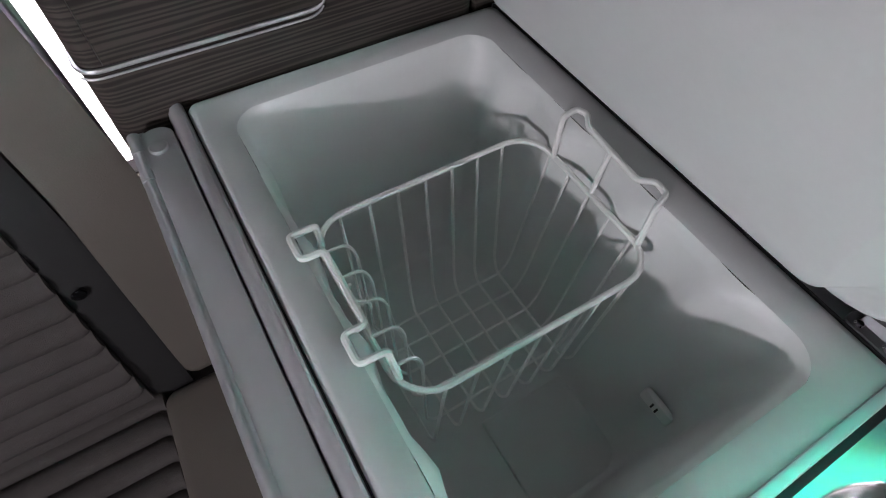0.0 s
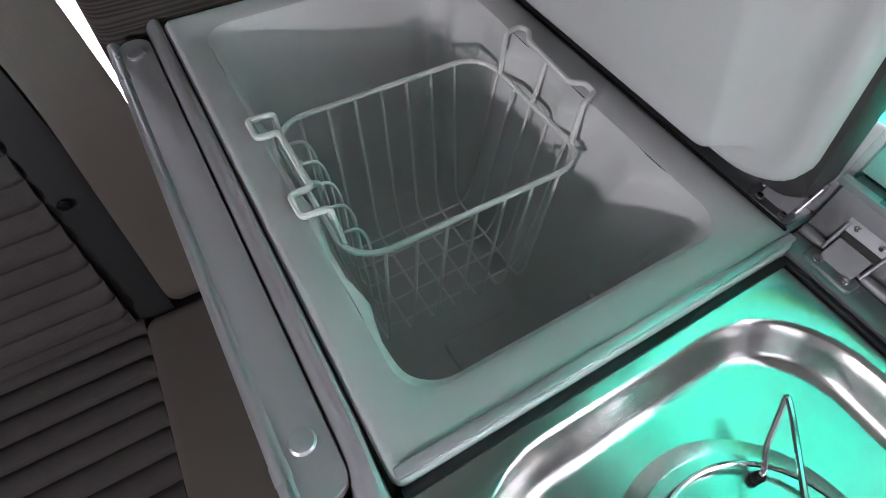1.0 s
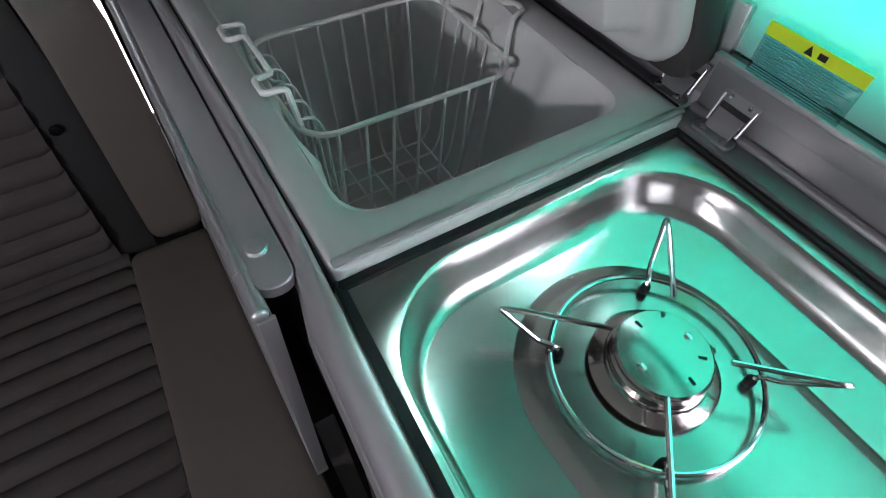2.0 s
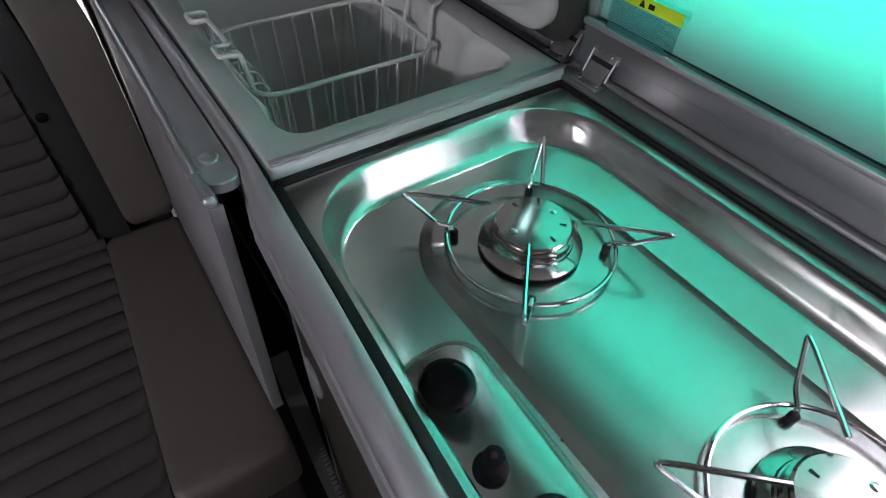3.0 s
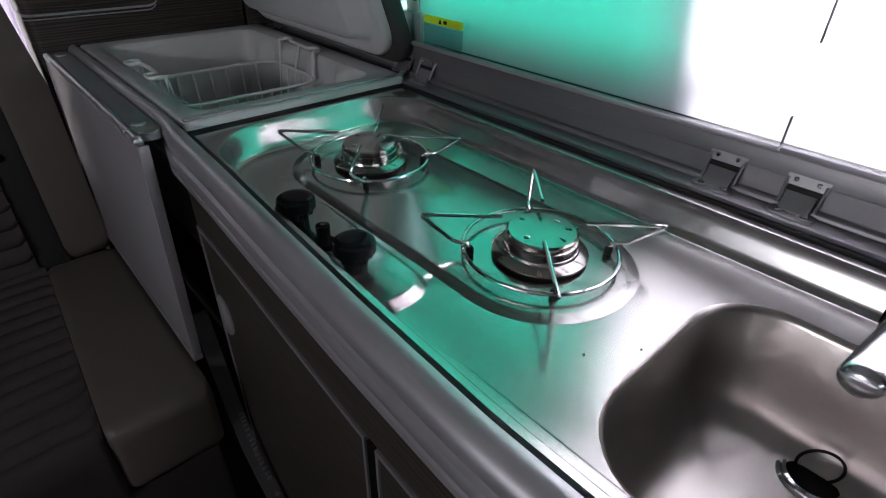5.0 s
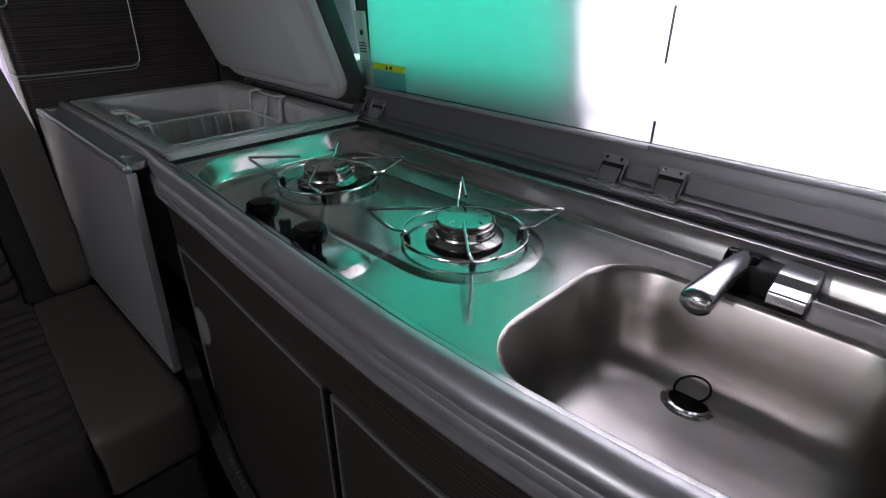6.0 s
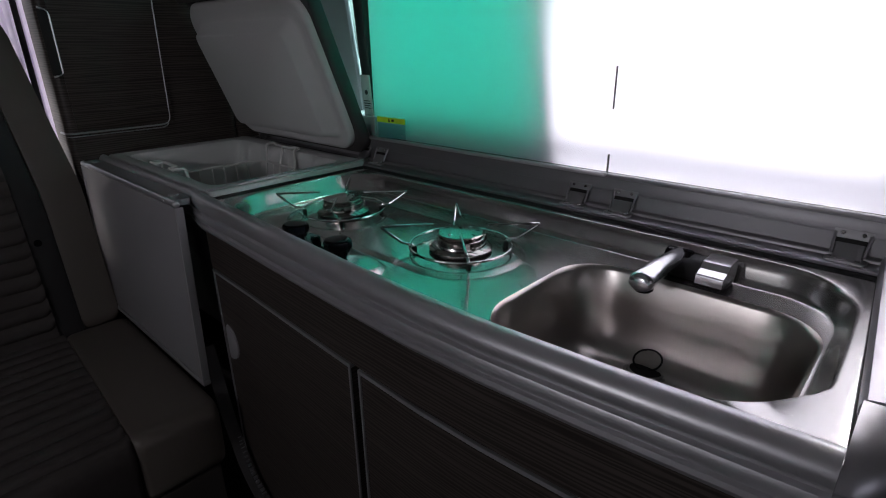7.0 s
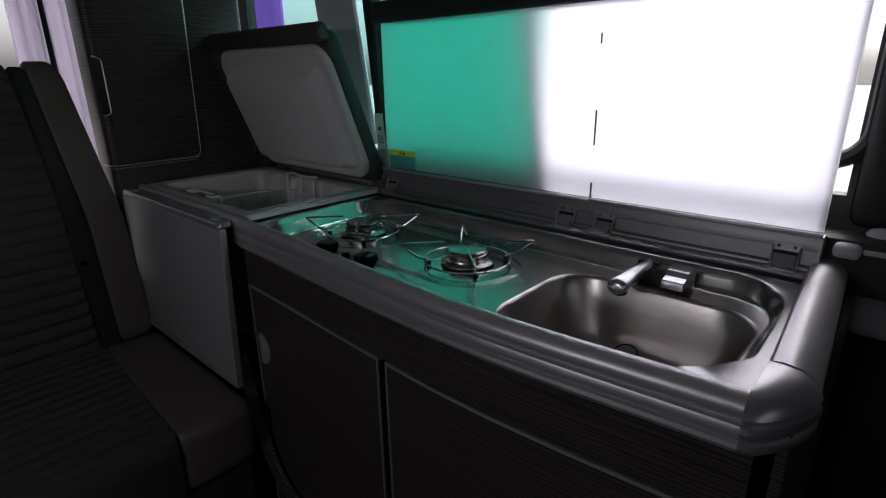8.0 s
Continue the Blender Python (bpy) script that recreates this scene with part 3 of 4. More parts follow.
# ---- hinges of the lids ----
def plank(a, b, y0, y1, thick=0.0018):
    """A flat plate from a to b (x, z) over a stretch of y, its back thick behind it."""
    d = Vector((b[0] - a[0], 0, b[1] - a[1])).normalized()
    n = Vector((d.z, 0, -d.x)) * thick
    bm = bmesh.new()
    ring = [Vector((a[0], 0, a[1])), Vector((b[0], 0, b[1])), Vector((b[0], 0, b[1])) + n, Vector((a[0], 0, a[1])) + n]
    lo, hi = [bm.verts.new(p + Vector((0, y0, 0))) for p in ring], [bm.verts.new(p + Vector((0, y1, 0))) for p in ring]
    for k in range(4):
        bm.faces.new((lo[k], lo[(k + 1) % 4], hi[(k + 1) % 4], hi[k]))
    bm.faces.new(lo)
    bm.faces.new(hi[::-1])
    bmesh.ops.recalc_face_normals(bm, faces=bm.faces)
    bmesh.ops.bevel(bm, geom=bm.edges[:], offset=min(0.0004, thick * 0.3), segments=1, affect="EDGES")
    return bm


def hinge(parent, y, dx=0.0):
    """A lid hinge: a screwed foot on the ledge, a tongue, two ears and an upper leaf."""
    foot = loft([(rrect(0.3440 + dx, 0.3600 + dx, y - 0.0205, y + 0.0205, 0.0045, 4, 2), 0.8942), (rrect(0.3440 + dx, 0.3600 + dx, y - 0.0205, y + 0.0205, 0.0045, 4, 2), 0.8965), (rrect(0.3447 + dx, 0.3593 + dx, y - 0.0198, y + 0.0198, 0.0040, 4, 2), 0.8972)], True, True)
    h = part("hinge", foot, HINGE, parent, "grey metal lid hinge")
    part("tongue", plank((0.3535 + dx, 0.8970), (0.3655 + dx, 0.9125), y - 0.0135, y + 0.0135), HINGE, h)
    part("slot", plank((0.3660 + dx, 0.9122), (0.3692 + dx, 0.9172), y - 0.0150, y + 0.0150, 0.0012), MATT_BLACK, h, smooth=False)
    part("leaf", plank((0.3685 + dx, 0.9168), (0.3722 + dx, 0.9268), y - 0.0190, y + 0.0190), HINGE, h)
    for side in (-1, 1):
        part("ear", sweep(rounded([(0.3590 + dx, y + side * 0.0162, 0.9000), (0.3640 + dx, y + side * 0.0165, 0.9100), (0.3702 + dx, y + side * 0.0170, 0.9230)], 0.006, 4), 0.0015, 8), CAP_GREY, h)
        part("screw", lathe([(0.0037, 0.0), (0.0037, 0.0010), (0.0028, 0.0022), (0.0012, 0.0020)], (0.3500 + dx, y + side * 0.0115, 0.8968), 16), CHROME, h)
        part("screw", lathe([(0.0024, 0.002), (0.0024, -0.0008), (0.0016, -0.0016)], (0.3703 + dx, y + side * 0.0100, 0.9225), 14, axis="x"), CHROME, h)


# ---- glass lids ----
for ya, yb, hs in ((0.018, -0.5355, (-0.0255, -0.497)), (-0.5385, -0.886, (-0.572, -0.848))):
    lid = thing("glass_lid", (0.376, (ya + yb) / 2, 0.943), "clear glass worktop lid folded upright against the window", "lid", "glass lids of the worktop")
    pane = bmesh.new()
    box(0.3745, 0.3785, yb, ya, 0.943, 1.30, bm=pane)
    part("pane", pane, GLASS, lid, smooth=False).visible_shadow = False
    part("bottom_strip", box(0.3725, 0.3805, yb, ya, 0.9405, 0.9465, 0.001), ALU, lid)
    for y in hs:
        hinge(lid, y)
    if yb < -0.8:
        # dark pieces painted for the outdoors refracted in the polished glass edge
        for z0, z1 in ((0.948, 0.975), (1.040, 1.100), (1.205, 1.222)):
            part("edge_refraction", box(0.3740, 0.3790, ya + 0.0010, ya + 0.0020, z0, z1), RUBBER, lid, smooth=False)
        dots = bmesh.new()
        for column, size in enumerate((0.0015, 0.0013, 0.0011, 0.0008, 0.0005)):
            for k in range(158):
                y, z = yb + 0.0010 + column * 0.0019, 0.949 + (k + 0.5 * (column % 2)) * 0.0022
                dots.faces.new([dots.verts.new((0.3742, y + c, z + d)) for c, d in ((0, 0), (size, 0), (size, size), (0, size))])
        bmesh.ops.solidify(dots, geom=dots.faces[:], thickness=0.0002)
        tagged(part("dot_print", dots, MATT_BLACK, lid, "fine black dotted print along the glass edge", smooth=False), kind="stuff")

# ---- warning sticker on the glass ----
sticker = thing("warning_sticker", (0.374, -0.055, 0.97), "yellow headed warning sticker on the glass lid", "sticker")
part("film", box(0.3736, 0.3743, -0.097, -0.012, 0.947, 0.979), pane_material("print_film", (0.82, 0.84, 0.86)), sticker, "faint grey printed film", smooth=False)
part("header", box(0.3732, 0.3742, -0.097, -0.012, 0.9795, 0.9905), YELLOW, sticker, smooth=False)
for k in range(14):
    part("text_bar", box(0.3730, 0.3735, -0.094 + 0.006 * ((k * 7) % 4), -0.015, 0.9762 - k * 0.0021, 0.9771 - k * 0.0021), PRINT, sticker, smooth=False)
tri = bmesh.new()
for x in (0.3726, 0.3731):
    tri.faces.new([tri.verts.new((x, y, z)) for y, z in ((-0.053, 0.9815), (-0.046, 0.9815), (-0.0495, 0.9888))])
part("triangle", tri, MATT_BLACK, sticker, smooth=False)
part("mark", box(0.3727, 0.3732, -0.064, -0.057, 0.9825, 0.9872), MATT_BLACK, sticker, smooth=False)

# ---- windows and blind ----
win = thing("window_1", (0.42, -0.45, 0.93), "side window with one tinted pane and one clear pane", "window", kind="structure")
part("pane", box(0.484, 0.488, -0.420, 0.040, 0.90, 1.65), TEAL, win, "dark teal privacy glass", smooth=False)
part("pane", box(0.484, 0.488, -0.930, -0.435, 0.90, 1.65), GLASS, win, smooth=False)
post = box(0.440, 0.482, -0.440, -0.422, 0.90, 1.62)
for v in post.verts:
    v.co.y += (v.co.z - 0.95) * 0.13
part("sash", post, RUBBER, win, "black sliding sash", smooth=False)
frame_loop = [(0.462, y, z) for y, z in rrect(-0.910, 0.040, 1.034, 1.550, 0.05, 6, 4)]
part("rubber_frame", sweep(frame_loop, 0.012, 8, True), RUBBER, win, "black rubber window frame")
win2 = thing("window_2", (0.42, 0.4, 0.93), "tinted rear side window", "window", kind="structure")
part("pane", box(0.484, 0.488, 0.040, 0.755, 0.90, 1.51), pane_material("rear_tint", (0.62, 0.84, 0.82)), win2, smooth=False)
def leaning(x0, x1, y0, y1, z0, z1, k, bev):
    bm = box(x0, x1, y0, y1, z0, z1, bev)
    for v in bm.verts:
        v.co.y += (v.co.z - 0.95) * k
    return bm


solo("window_post", leaning(0.402, 0.440, 0.026, 0.058, 0.90, 1.55, 0.10, 0.005), RUBBER, "black window post", "post", "structure")
solo("curtain_pillar", leaning(0.448, 0.469, 0.125, 0.29, 0.90, 1.55, 0.16, 0.012), TRIM, "pale moulded pillar between the windows", "pillar", "structure")
blind = thing("window_blind", (0.40, -0.43, 0.94), "pale fabric roller blind glowing with daylight", "blind")
part("fabric", box(0.3945, 0.3952, -0.884, 0.022, 0.944, 1.275), BLIND, blind, smooth=False)
# unseen cloth added above the bar to soften sun and brighten steel reflections
part("upper_diffuser", box(0.3945, 0.3952, -0.884, 0.022, 1.318, 1.545), BLIND, blind, smooth=False)
part("blind_bar", box(0.386, 0.404, -0.884, 0.040, 1.272, 1.318, 0.005), MATT_BLACK, blind, "dark bar along the top of the blind")

# ---- glowing cloths in place of the sunlit rear trim ----
def rear_glow_cloth(x0, x1, folds, label):
    """A hanging cloth in shallow folds across the tailgate opening, made to glow as lit pale trim."""
    bm = bmesh.new()
    n = folds * 10
    top, low = [], []
    for k in range(n + 1):
        t = k / n
        y = 1.440 + 0.007 * math.sin(2 * math.pi * folds * t) + 0.003 * math.sin(5.1 * math.pi * folds * t)
        top.append(bm.verts.new((x0 + (x1 - x0) * t, y, 1.72)))
        low.append(bm.verts.new((x0 + (x1 - x0) * t - 0.006, y, 0.02)))
    for k in range(n):
        bm.faces.new((top[k], top[k + 1], low[k + 1], low[k]))
    bmesh.ops.solidify(bm, geom=bm.faces[:], thickness=0.0012)
    return solo("rear_glow_cloth", bm, REAR_CLOTH, label, "curtain", group="rear curtains")


rear_glow_cloth(0.084, 0.34, 4, "translucent lilac cloth beside the tall cabinet, added to glow like sunlit rear trim")
rear_glow_cloth(-0.028, 0.066, 2, "narrow translucent lilac cloth, added to glow like sunlit rear trim")
solo("rear_dark_strip", box(0.064, 0.086, 1.452, 1.468, 0.0, 1.9, 0.004), RUBBER, "black upright strip for the dark line between the pale rear panels", "post", "structure")

# ---- cooler box ----
cooler = thing("cooler_box", (0.17, 0.27, 0.53), "pale grey built-in cooler box, its lid open", "cooler")
N, S = 8, 26


def liner_wave(x, y, z):
    d = max(0.0, min(1.0, (0.9 - z) / 0.02)) * max(0.0, min(1.0, (z - 0.6) / 0.1))
    w = 0.0032 * math.sin(y * 62) + 0.0016 * math.sin(y * 131 + z * 40)
    return Vector((x + (w * d if x < 0.06 else -w * d * 2.2 if x > 0.285 else 0), y, z))


part("frame", loft([(rrect(-0.001, 0.349, 0.003, 0.521, 0.010, N, S), 0.885), (rrect(-0.001, 0.349, 0.003, 0.521, 0.010, N, S), 0.8965), (rrect(0.001, 0.347, 0.005, 0.519, 0.009, N, S), 0.8995), (rrect(0.006, 0.342, 0.012, 0.513, 0.008, N, S), 0.9005),
                    (rrect(0.026, 0.318, 0.035, 0.496, 0.026, N, S), 0.8995), (rrect(0.030, 0.313, 0.041, 0.492, 0.030, N, S), 0.8970)]), FRAME, cooler, "pale grey moulded rim", angle=60)
part("liner", loft([(rrect(0.030, 0.313, 0.041, 0.492, 0.030, N, S), 0.8970), (rrect(0.035, 0.308, 0.046, 0.488, 0.032, N, S), 0.8915), (rrect(0.038, 0.306, 0.048, 0.486, 0.034, N, S), 0.882), (rrect(0.040, 0.304, 0.051, 0.484, 0.036, N, S), 0.85),
                    (rrect(0.043, 0.301, 0.057, 0.482, 0.036, N, S), 0.80), (rrect(0.046, 0.298, 0.060, 0.479, 0.036, N, S), 0.72), (rrect(0.050, 0.295, 0.064, 0.476, 0.034, N, S), 0.60), (rrect(0.056, 0.289, 0.070, 0.470, 0.032, N, S), 0.555),
                    (rrect(0.066, 0.279, 0.080, 0.460, 0.028, N, S), 0.548)], cap_last=True, place=liner_wave), LINER, cooler, "white moulded cooler liner", angle=70)
part("floor_step", box(0.16, 0.292, 0.066, 0.20, 0.540, 0.5535, 0.004, 3), LINER, cooler)
part("front_lip", box(0.002, 0.346, 0.0045, 0.0125, 0.9002, 0.9035, 0.0015), ALU, cooler, "aluminium strip on the rim")
clip = part("socket_clip", box(0.290, 0.2985, 0.072, 0.112, 0.688, 0.708, 0.003), WIRE, cooler, "small pale socket clip")
for y in (0.088, 0.094):
    part("slot", box(0.2893, 0.2902, y, y + 0.0022, 0.693, 0.703), MATT_BLACK, clip, smooth=False)
# lid: hinged at the back, leaning over the box


def lid_place(u, y, w):
    """u: up the open lid from its hinge, w: out of its inner face."""
    a = radians(69.5)
    return Vector((0.359 - u * math.cos(a) - w * math.sin(a), y, 0.912 + u * math.sin(a) - w * math.cos(a)))


part("lid", loft([(rrect(-0.004, 0.368, 0.022, 0.520, 0.030, N, S), -0.030), (rrect(-0.006, 0.372, 0.020, 0.522, 0.030, N, S), -0.026), (rrect(-0.006, 0.372, 0.020, 0.522, 0.030, N, S), -0.006), (rrect(-0.003, 0.369, 0.023, 0.519, 0.030, N, S), -0.001),
                  (rrect(0.008, 0.352, 0.034, 0.508, 0.040, N, S), 0.0)], True, True, place=lid_place), DARK_GREY, cooler, "dark edged open cooler lid", angle=50)
part("lid_liner", loft([(rrect(0.006, 0.338, 0.027, 0.516, 0.058, N, S), 0.0), (rrect(0.007, 0.337, 0.028, 0.515, 0.057, N, S), 0.008), (rrect(0.012, 0.332, 0.033, 0.510, 0.054, N, S), 0.013), (rrect(0.020, 0.324, 0.041, 0.502, 0.048, N, S), 0.0135), (rrect(0.026, 0.312, 0.048, 0.495, 0.042, N, S), 0.010),
                        (rrect(0.034, 0.296, 0.060, 0.486, 0.026, N, S), 0.010), (rrect(0.038, 0.290, 0.066, 0.482, 0.022, N, S), 0.013), (rrect(0.048, 0.276, 0.082, 0.470, 0.018, N, S), 0.038), (rrect(0.053, 0.271, 0.087, 0.465, 0.015, N, S), 0.0405)], False, True, place=lid_place), LINER, cooler, "white padded inner face of the lid", angle=50)
part("lid_top_bar", loft([(rrect(0.340, 0.380, 0.014, 0.528, 0.010, N, S), -0.004), (rrect(0.342, 0.378, 0.016, 0.526, 0.010, N, S), 0.016), (rrect(0.346, 0.374, 0.021, 0.521, 0.008, N, S), 0.019)], False, True, place=lid_place), DARK_GREY, cooler, "dark grip bar on the lid", angle=50)
part("hinge_seal", box(0.3495, 0.3525, 0.016, 0.523, 0.884, 0.8990, 0.0010), RUBBER, cooler, "black rubber hinge seal")
hinge(cooler, 0.0395, 0.011)
hinge(cooler, 0.470, 0.011)

# ---- wire basket ----
basket = thing("wire_basket", (0.167, 0.262, 0.72), "white plastic coated wire basket hung in the cooler", "basket")
RZ, BZ = 0.862, 0.660
rim = [(x, y, RZ) for x, y in rrect(0.048, 0.293, 0.175, 0.361, 0.034, 6, 4)]
part("rim_wire", sweep(rim, 0.0029, 8, True), WIRE, basket)


def down(x, y, across):
    """A wire from the rim down one side, over the bottom and up the other."""
    if across:
        pts = [(x, 0.174, RZ + 0.002), (x, 0.184, BZ + 0.022), (x, 0.193, BZ), (x, 0.332, BZ), (x, 0.341, BZ + 0.022), (x, 0.362, RZ + 0.002)]
    else:
        pts = [(0.048, y, RZ + 0.001), (0.069, y, RZ + 0.001), (0.077, y, RZ - 0.02), (0.082, y, BZ + 0.022), (0.092, y, BZ - 0.002), (0.262, y, BZ - 0.002), (0.272, y, BZ + 0.022), (0.294, y, RZ)]
    part("wire", sweep(rounded(pts, 0.009, 3), 0.00165, 6), WIRE, basket)


for k in range(7):
    down(0.078 + k * 0.0300, 0, True)
for k in range(5):
    down(0, 0.208 + k * 0.0300, False)
part("loop", sweep(rounded([(0.050, 0.272, 0.893), (0.046, 0.272, 0.880), (0.052, 0.268, 0.870), (0.060, 0.262, 0.872), (0.060, 0.262, RZ)], 0.005, 3), 0.0017, 6), WIRE, basket)
hookf = [(0.051, 0.337, RZ), (0.048, 0.3275, 0.9035), (0.0255, 0.3275, 0.9045), (0.0255, 0.3030, 0.9045), (0.0440, 0.3020, 0.9045), (0.0440, 0.2305, 0.9045), (0.0265, 0.2305, 0.9045), (0.0265, 0.2060, 0.9045), (0.048, 0.2055, 0.9035), (0.052, 0.198, RZ)]
part("hook_wire", sweep(rounded(hookf, 0.0045, 4), 0.0030, 8), WIRE, basket)
hookb = [(0.292, 0.322, RZ), (0.300, 0.331, 0.9035), (0.317, 0.332, 0.9050), (0.322, 0.322, 0.9045), (0.312, 0.308, 0.9040), (0.307, 0.236, 0.9040), (0.319, 0.227, 0.9050), (0.318, 0.212, 0.9045), (0.300, 0.206, 0.9035), (0.292, 0.200, RZ)]
part("hook_wire", sweep(rounded(hookb, 0.0045, 4), 0.0030, 8), WIRE, basket)
part("tie_wire", sweep([(0.293, 0.266, RZ), (0.312, 0.276, 0.904)], 0.0026, 8), WIRE, basket)

# ---- folding table hung on the cabinet side ----
table = thing("folded_table", (-0.045, 0.27, 0.5), "pale grey table panel hung beside the cooler on an aluminium bar", "table")
part("panel", box(-0.056, -0.046, 0.004, 0.520, 0.552, 0.883, 0.002), PANEL, table)
part("edge_strip", box(-0.0575, -0.0445, 0.000, 0.0040, 0.552, 0.884, 0.001), ALU_LIGHT, table)
part("edge_strip", box(-0.0578, -0.0440, 0.000, 0.524, 0.542, 0.5518, 0.001), ALU_LIGHT, table)
part("edge_strip", box(-0.0575, -0.0445, 0.5202, 0.5245, 0.552, 0.883, 0.001), ALU_LIGHT, table)
for piece in table.children:
    for v in piece.data.vertices:
        v.co.x += (v.co.z - 0.884) * 0.035
part("end_cap", lathe([(0.0062, 0.0), (0.0060, -0.0015), (0.0046, -0.0032), (0.002, -0.0040), (0.0, -0.0042)], (-0.0535, 0.0038, 0.8895), 20, axis="y"), ALU_LIGHT, table)
part("bar", sweep([(-0.0535, 0.004, 0.8895), (-0.0535, 0.512, 0.8895)], 0.0062, 14), ALU_LIGHT, table, "round aluminium bar")
for y in (0.010, 0.045, 0.455, 0.492):
    part("collar", sweep([(-0.0535, y - 0.006, 0.8895), (-0.0535, y + 0.006, 0.8895)], 0.0067, 14), ALU_LIGHT, table)
plate = loft([(rrect(-0.0500, -0.0198, 0.016, 0.512, 0.0135, 6, 6), 0.883), (rrect(-0.0500, -0.0198, 0.016, 0.512, 0.0135, 6, 6), 0.8925), (rrect(-0.0490, -0.0205, 0.017, 0.511, 0.013, 6, 6), 0.8935)], True, True)
part("plate", plate, ALU, table, "flat grey metal strip")
for y in (0.055, 0.484):
    part("rivet", lathe([(0.0088, 0.0), (0.0088, 0.0012), (0.0074, 0.0026), (0.003, 0.0030)], (-0.0365, y, 0.8934), 28), ALU_LIGHT, table, "round flat rivet")

# ---- tall cabinet ----
solo("window_sill", box(0.401, 0.469, -1.2, 0.013, 0.86, 0.938, 0.004), DARKWALL, "dark lined sill below the window", "sill", "structure")
tall = thing("tall_cabinet", (0.15, 0.7, 0.0), "tall dark striped wood cabinet behind the cooler", "cabinet")
part("body", box(-0.066, 0.330, 0.528, 0.640, 0.0, 1.85, 0.018, 4), WOOD, tall)
doorline = rounded([(-0.0672, 0.575, 0.9535), (-0.0672, 0.5245, 0.9535), (0.155, 0.523, 0.9535), (0.178, 0.523, 1.70), (-0.060, 0.523, 1.70)], 0.022, 8)
part("filler", box(0.331, 0.469, 0.532, 0.56, 0.0, 1.22, 0.003), WOOD, tall)
part("door", box(-0.046, 0.165, 0.5215, 0.5275, 0.957, 1.69, 0.002), WOOD, tall)
part("door_edging", sweep(doorline, 0.0022, 6), ALU_LIGHT, tall, "thin pale edging")
part("door_edging", sweep([(x - 0.002, y, z - 0.007) for x, y, z in doorline[4:16]], 0.0012, 6), ALU_LIGHT, tall)
grip = [(-0.064, 0.5205, 1.075), (-0.046, 0.5205, 1.080), (-0.046, 0.5205, 1.205), (-0.064, 0.5205, 1.212)]
part("grip_recess", box(-0.066, -0.047, 0.5190, 0.5220, 1.078, 1.208, 0.001), MATT_BLACK, tall)
part("grip_edging", sweep(rounded(grip, 0.02, 5), 0.002, 6), ALU_LIGHT, tall)

# ---- bench seat ----
bench = thing("bench_seat", (-0.5, 0.2, 0.0), "brown grey bench seat with ribbed fabric and smooth leather side bolsters", "seat")


def slab(profile, x0, x1, taper=None):
    """A cushion: an outline in y, z drawn along x, with softened ends."""
    bm = bmesh.new()
    cy, cz = sum(p[0] for p in profile) / len(profile), sum(p[1] for p in profile) / len(profile)
    rows = []
    for x, k in ((x0, 0.965), (x0 + 0.004, 0.985), (x0 + 0.012, 1.0), ((x0 + x1) / 2, 1.0), (x1 - 0.012, 1.0), (x1 - 0.004, 0.985), (x1, 0.965)):
        rows.append([bm.verts.new((x, cy + (y - cy) * k, cz + (z - cz) * k)) for y, z in profile])
    n = len(profile)
    for a, b in zip(rows, rows[1:]):
        for j in range(n):
            bm.faces.new((a[j], a[(j + 1) % n], b[(j + 1) % n], b[j]))
    bm.faces.new(rows[0])
    bm.faces.new(rows[-1][::-1])
    if taper:
        for v in bm.verts:
            v.co = taper(v.co)
    return bm


def ribs(a, b, count, height, phase=0.0):
    """Points from a to b with rounded ribs standing out to the left of the way."""
    a, b = Vector(a), Vector(b)
    d = b - a
    n = Vector((-d.y, d.x)).normalized()
    out = []
    for k in range(count * 6 + 1):
        t = k / (count * 6)
        h = height * abs(math.sin(math.pi * t * count + phase)) ** 0.6
        out.append(tuple(a + d * t + n * h))
    return out


SEAT_Z = 0.530


def splay(co):
    """The seam between bolster and cushion runs slightly outwards to the front."""
    k = max(0.0, 1 - abs(co.x + 0.1905) / 0.10)
    return Vector((co.x + k * (0.004 - 0.046 * (0.46 - co.y)), co.y, co.z))


smooth_seat = [(p.x, p.y) for p in rounded([(-0.040, 0.385), (-0.048, SEAT_Z - 0.004), (0.46, SEAT_Z), (0.46, 0.385)], 0.03, 6, True)]
part("seat_bolster", slab(smooth_seat, -0.190, -0.066, splay), LEATHER, bench, "smooth beige leather seat bolster")
rib_seat = ribs((0.475, SEAT_Z - 0.012), (-0.042, SEAT_Z - 0.014), 14, -0.009) + [(-0.048, SEAT_Z - 0.04), (-0.040, 0.39), (0.475, 0.39)]
part("seat_cushion", slab(rib_seat, -1.15, -0.191, splay), FABRIC, bench, "ribbed grey fabric seat cushion")
part("back_base", box(-1.14, -0.075, 0.462, 0.58, 0.04, 0.50, 0.01), SEATBASE, bench)
part("seat_base", box(-1.15, -0.075, -0.030, 0.46, 0.04, 0.384, 0.01), SEATBASE, bench)


def lean(co):
    """Backrest: leans back and narrows at the top of its side."""
    k = max(0.0, (co.z - 0.8) / 0.4)
    return Vector((co.x - 0.055 * k * k * max(0.0, min(1.0, (co.x + 0.30) / 0.22)), co.y + 0.008 + (co.z - SEAT_Z) * 0.22, co.z))


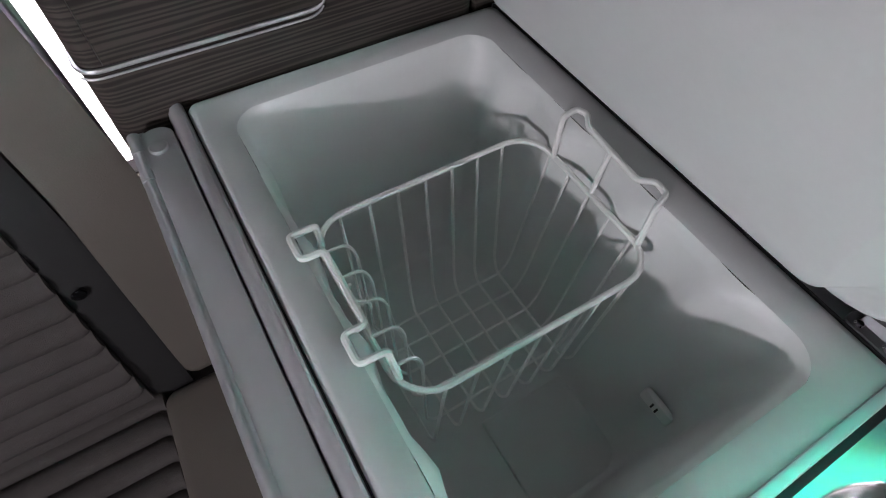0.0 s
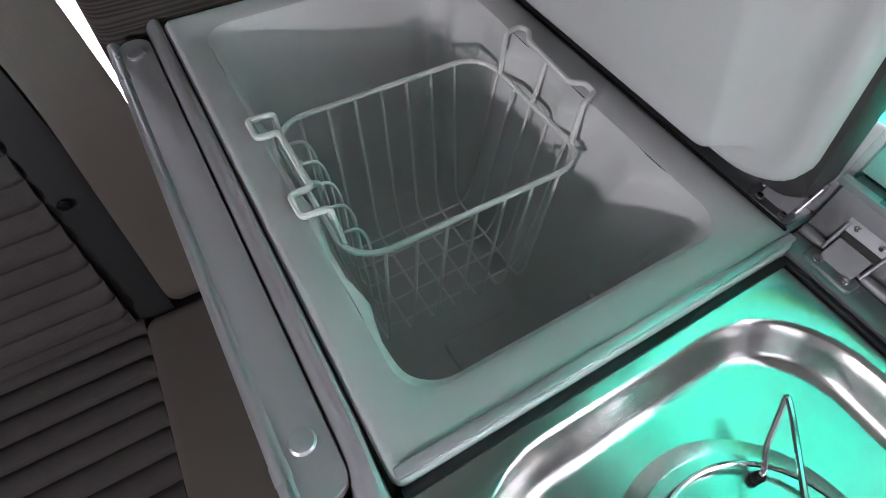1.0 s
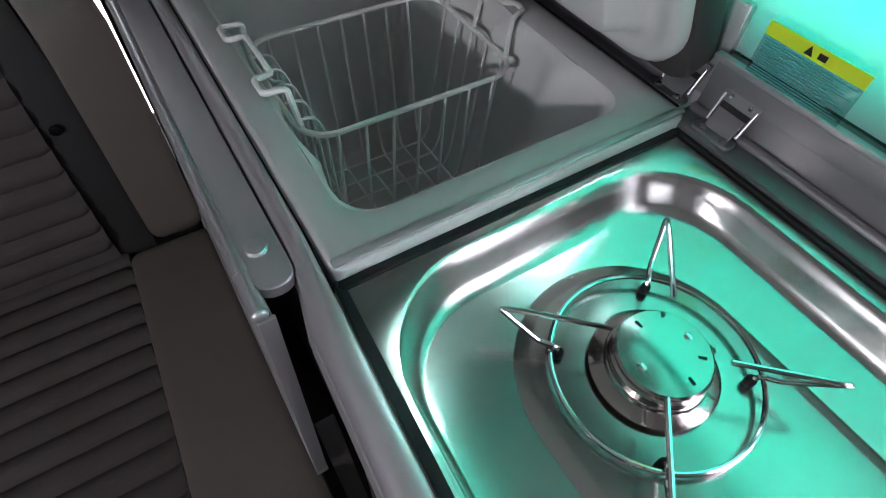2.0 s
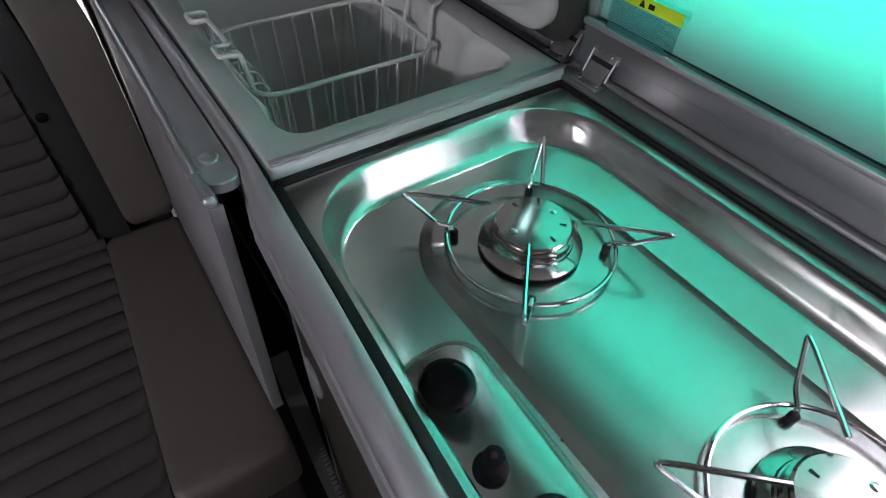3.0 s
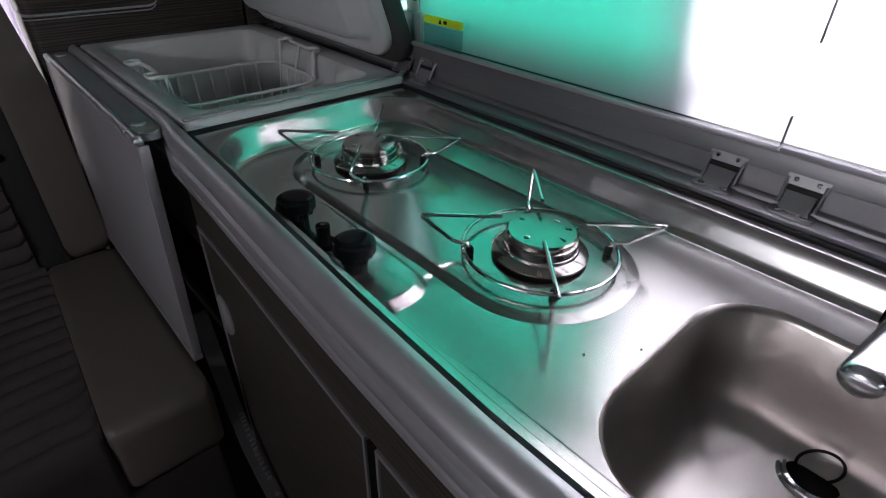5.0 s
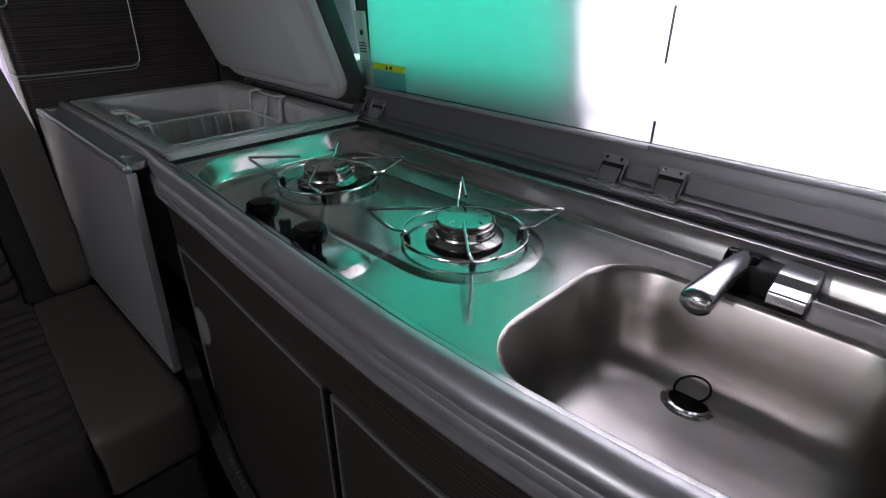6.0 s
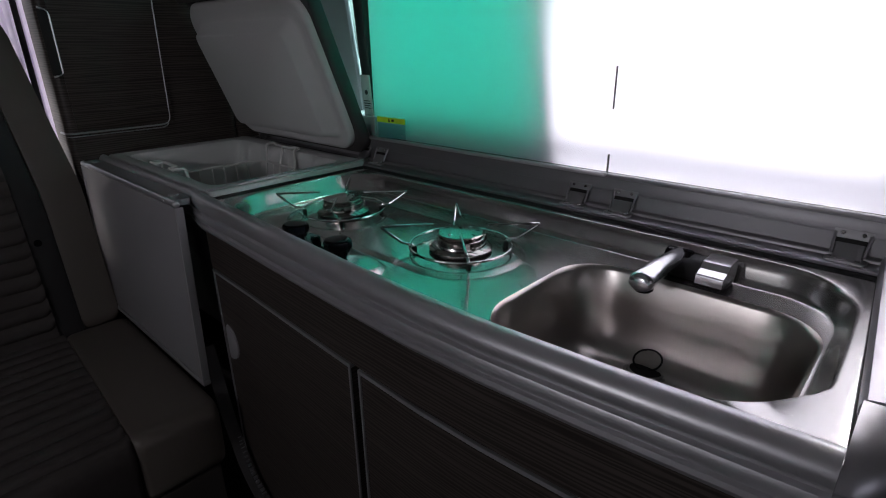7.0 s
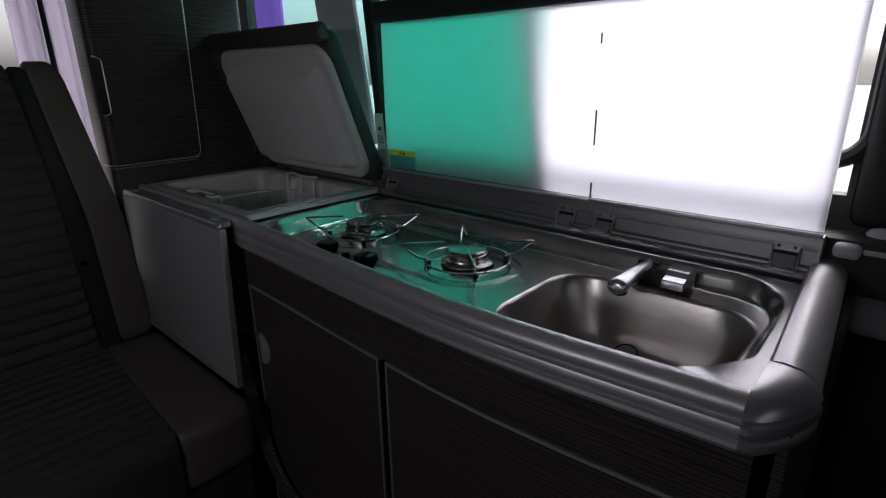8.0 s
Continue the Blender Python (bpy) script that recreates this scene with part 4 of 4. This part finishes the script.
smooth_back = [(p.x, p.y) for p in rounded([(0.452, 0.51), (0.440, 0.80), (0.445, 1.21), (0.53, 1.19), (0.56, 0.51)], 0.04, 6, True)]
part("back_bolster", slab(smooth_back, -0.146, -0.068, lean), LEATHER, bench, "smooth beige leather back bolster")
part("belt_strip", slab([(0.457, 0.42), (0.441, 0.80), (0.447, 1.19), (0.53, 1.18), (0.58, 0.42)], -0.196, -0.1465, lean), MATT_BLACK, bench, "black strip beside the bolster")
rib_back = [(0.452, 0.40)] + ribs((0.446, 0.545), (0.440, 1.20), 20, 0.008) + [(0.53, 1.20), (0.58, 0.40)]
part("back_cushion", slab(rib_back, -1.15, -0.1965, lean), FABRIC, bench, "ribbed grey fabric backrest")
button = lathe([(0.0075, 0.0), (0.0075, -0.002), (0.005, -0.0035)], (-0.180, 0.494, 0.737), 20, axis="y")
part("button", button, BLACK, bench, "round black button")

# perforated seat runner between the seat and the kitchen
runner = thing("seat_runner", (-0.035, -0.1, 0.3), "grey perforated runner between the seat and the kitchen", "runner")
RUN = rounded([(0, 0.035, 0.60), (0, 0.0, 0.46), (0, -0.05, 0.345), (0, -0.18, 0.27)], 0.06, 6)
strip = bmesh.new()
rings = [[strip.verts.new((x, p.y + o, p.z + o)) for x, o in ((-0.050, 0.0), (-0.026, 0.0), (-0.026, -0.006), (-0.050, -0.006))] for p in RUN]
for a, b in zip(rings, rings[1:]):
    for k in range(4):
        strip.faces.new((a[k], a[(k + 1) % 4], b[(k + 1) % 4], b[k]))
strip.faces.new(rings[0])
strip.faces.new(rings[-1][::-1])
part("strip", strip, DARK_GREY, runner)
for a, b in zip(RUN, RUN[1:]):
    for t in (0.25, 0.75):
        p = a.lerp(b, t)
        part("tooth", box(-0.036, -0.028, p.y - 0.0025, p.y + 0.0025, p.z - 0.004, p.z + 0.0035, 0.0008), HINGE, runner)

# ---- trims beyond the kitchen ----
solo("pillar_trim", leaning(0.425, 0.469, -1.25, -0.987, 0.93, 1.9, -0.10, 0.015), TRIM, "pale moulded pillar trim beside the window", "trim", "structure")
solo("lower_lining", box(0.41, 0.469, -1.6, -0.955, 0.0, 0.790, 0.01), DARKWALL, "dark lower side lining", "lining", "structure")
sill_trim = box(0.415, 0.469, -1.6, -0.925, 0.792, 0.952, 0.022, 4)
for v in sill_trim.verts:
    v.co.x += 0.03 * max(0.0, (v.co.z - 0.86) / 0.09) ** 2 * 0.6
solo("sill_trim", sill_trim, TRIM, "pale lilac moulded lining below the window surround", "trim", "structure")
bracket = thing("trim_bracket", (0.40, -0.905, 0.92), "small pale moulded bracket beside the window frame", "bracket")
part("block", box(0.384, 0.424, -0.930, -0.898, 0.914, 0.934, 0.007, 3), TRIM, bracket)
part("arm", box(0.400, 0.469, -0.965, -0.928, 0.918, 0.930, 0.005, 3), TRIM, bracket)
solo("frame_corner", box(0.440, 0.469, -0.985, -0.903, 0.946, 1.45, 0.018, 4), RUBBER, "black moulded window surround", "trim", "structure")
purple = solo("purple_banner", box(2.0, 2.03, 3.0, 3.6, -0.55, 2.6, 0.004), mat("purple_cloth", (0.30, 0.06, 0.62), 0.7, 0.0, 0.1, 4, 80, 0.1), "plain purple banner outside the van", "banner")
label = thing("window_label", (0.399, 0.035, 1.02), "white printed label on the black window post", "label")
part("paper", leaning(0.3990, 0.4016, 0.027, 0.057, 0.985, 1.070, 0.10, 0.0004), WIRE, label)
for k in range(4):
    part("text_bar", leaning(0.3984, 0.3989, 0.031 + 0.002 * (k % 2), 0.053, 1.000 + k * 0.005, 1.002 + k * 0.005, 0.10, 0.0), DARK_GREY, label, smooth=False)
part("round_mark", lathe([(0.005, 0.0), (0.005, -0.0004)], (0.3990, 0.050, 1.034), 20, axis="x"), DARK_GREY, label)
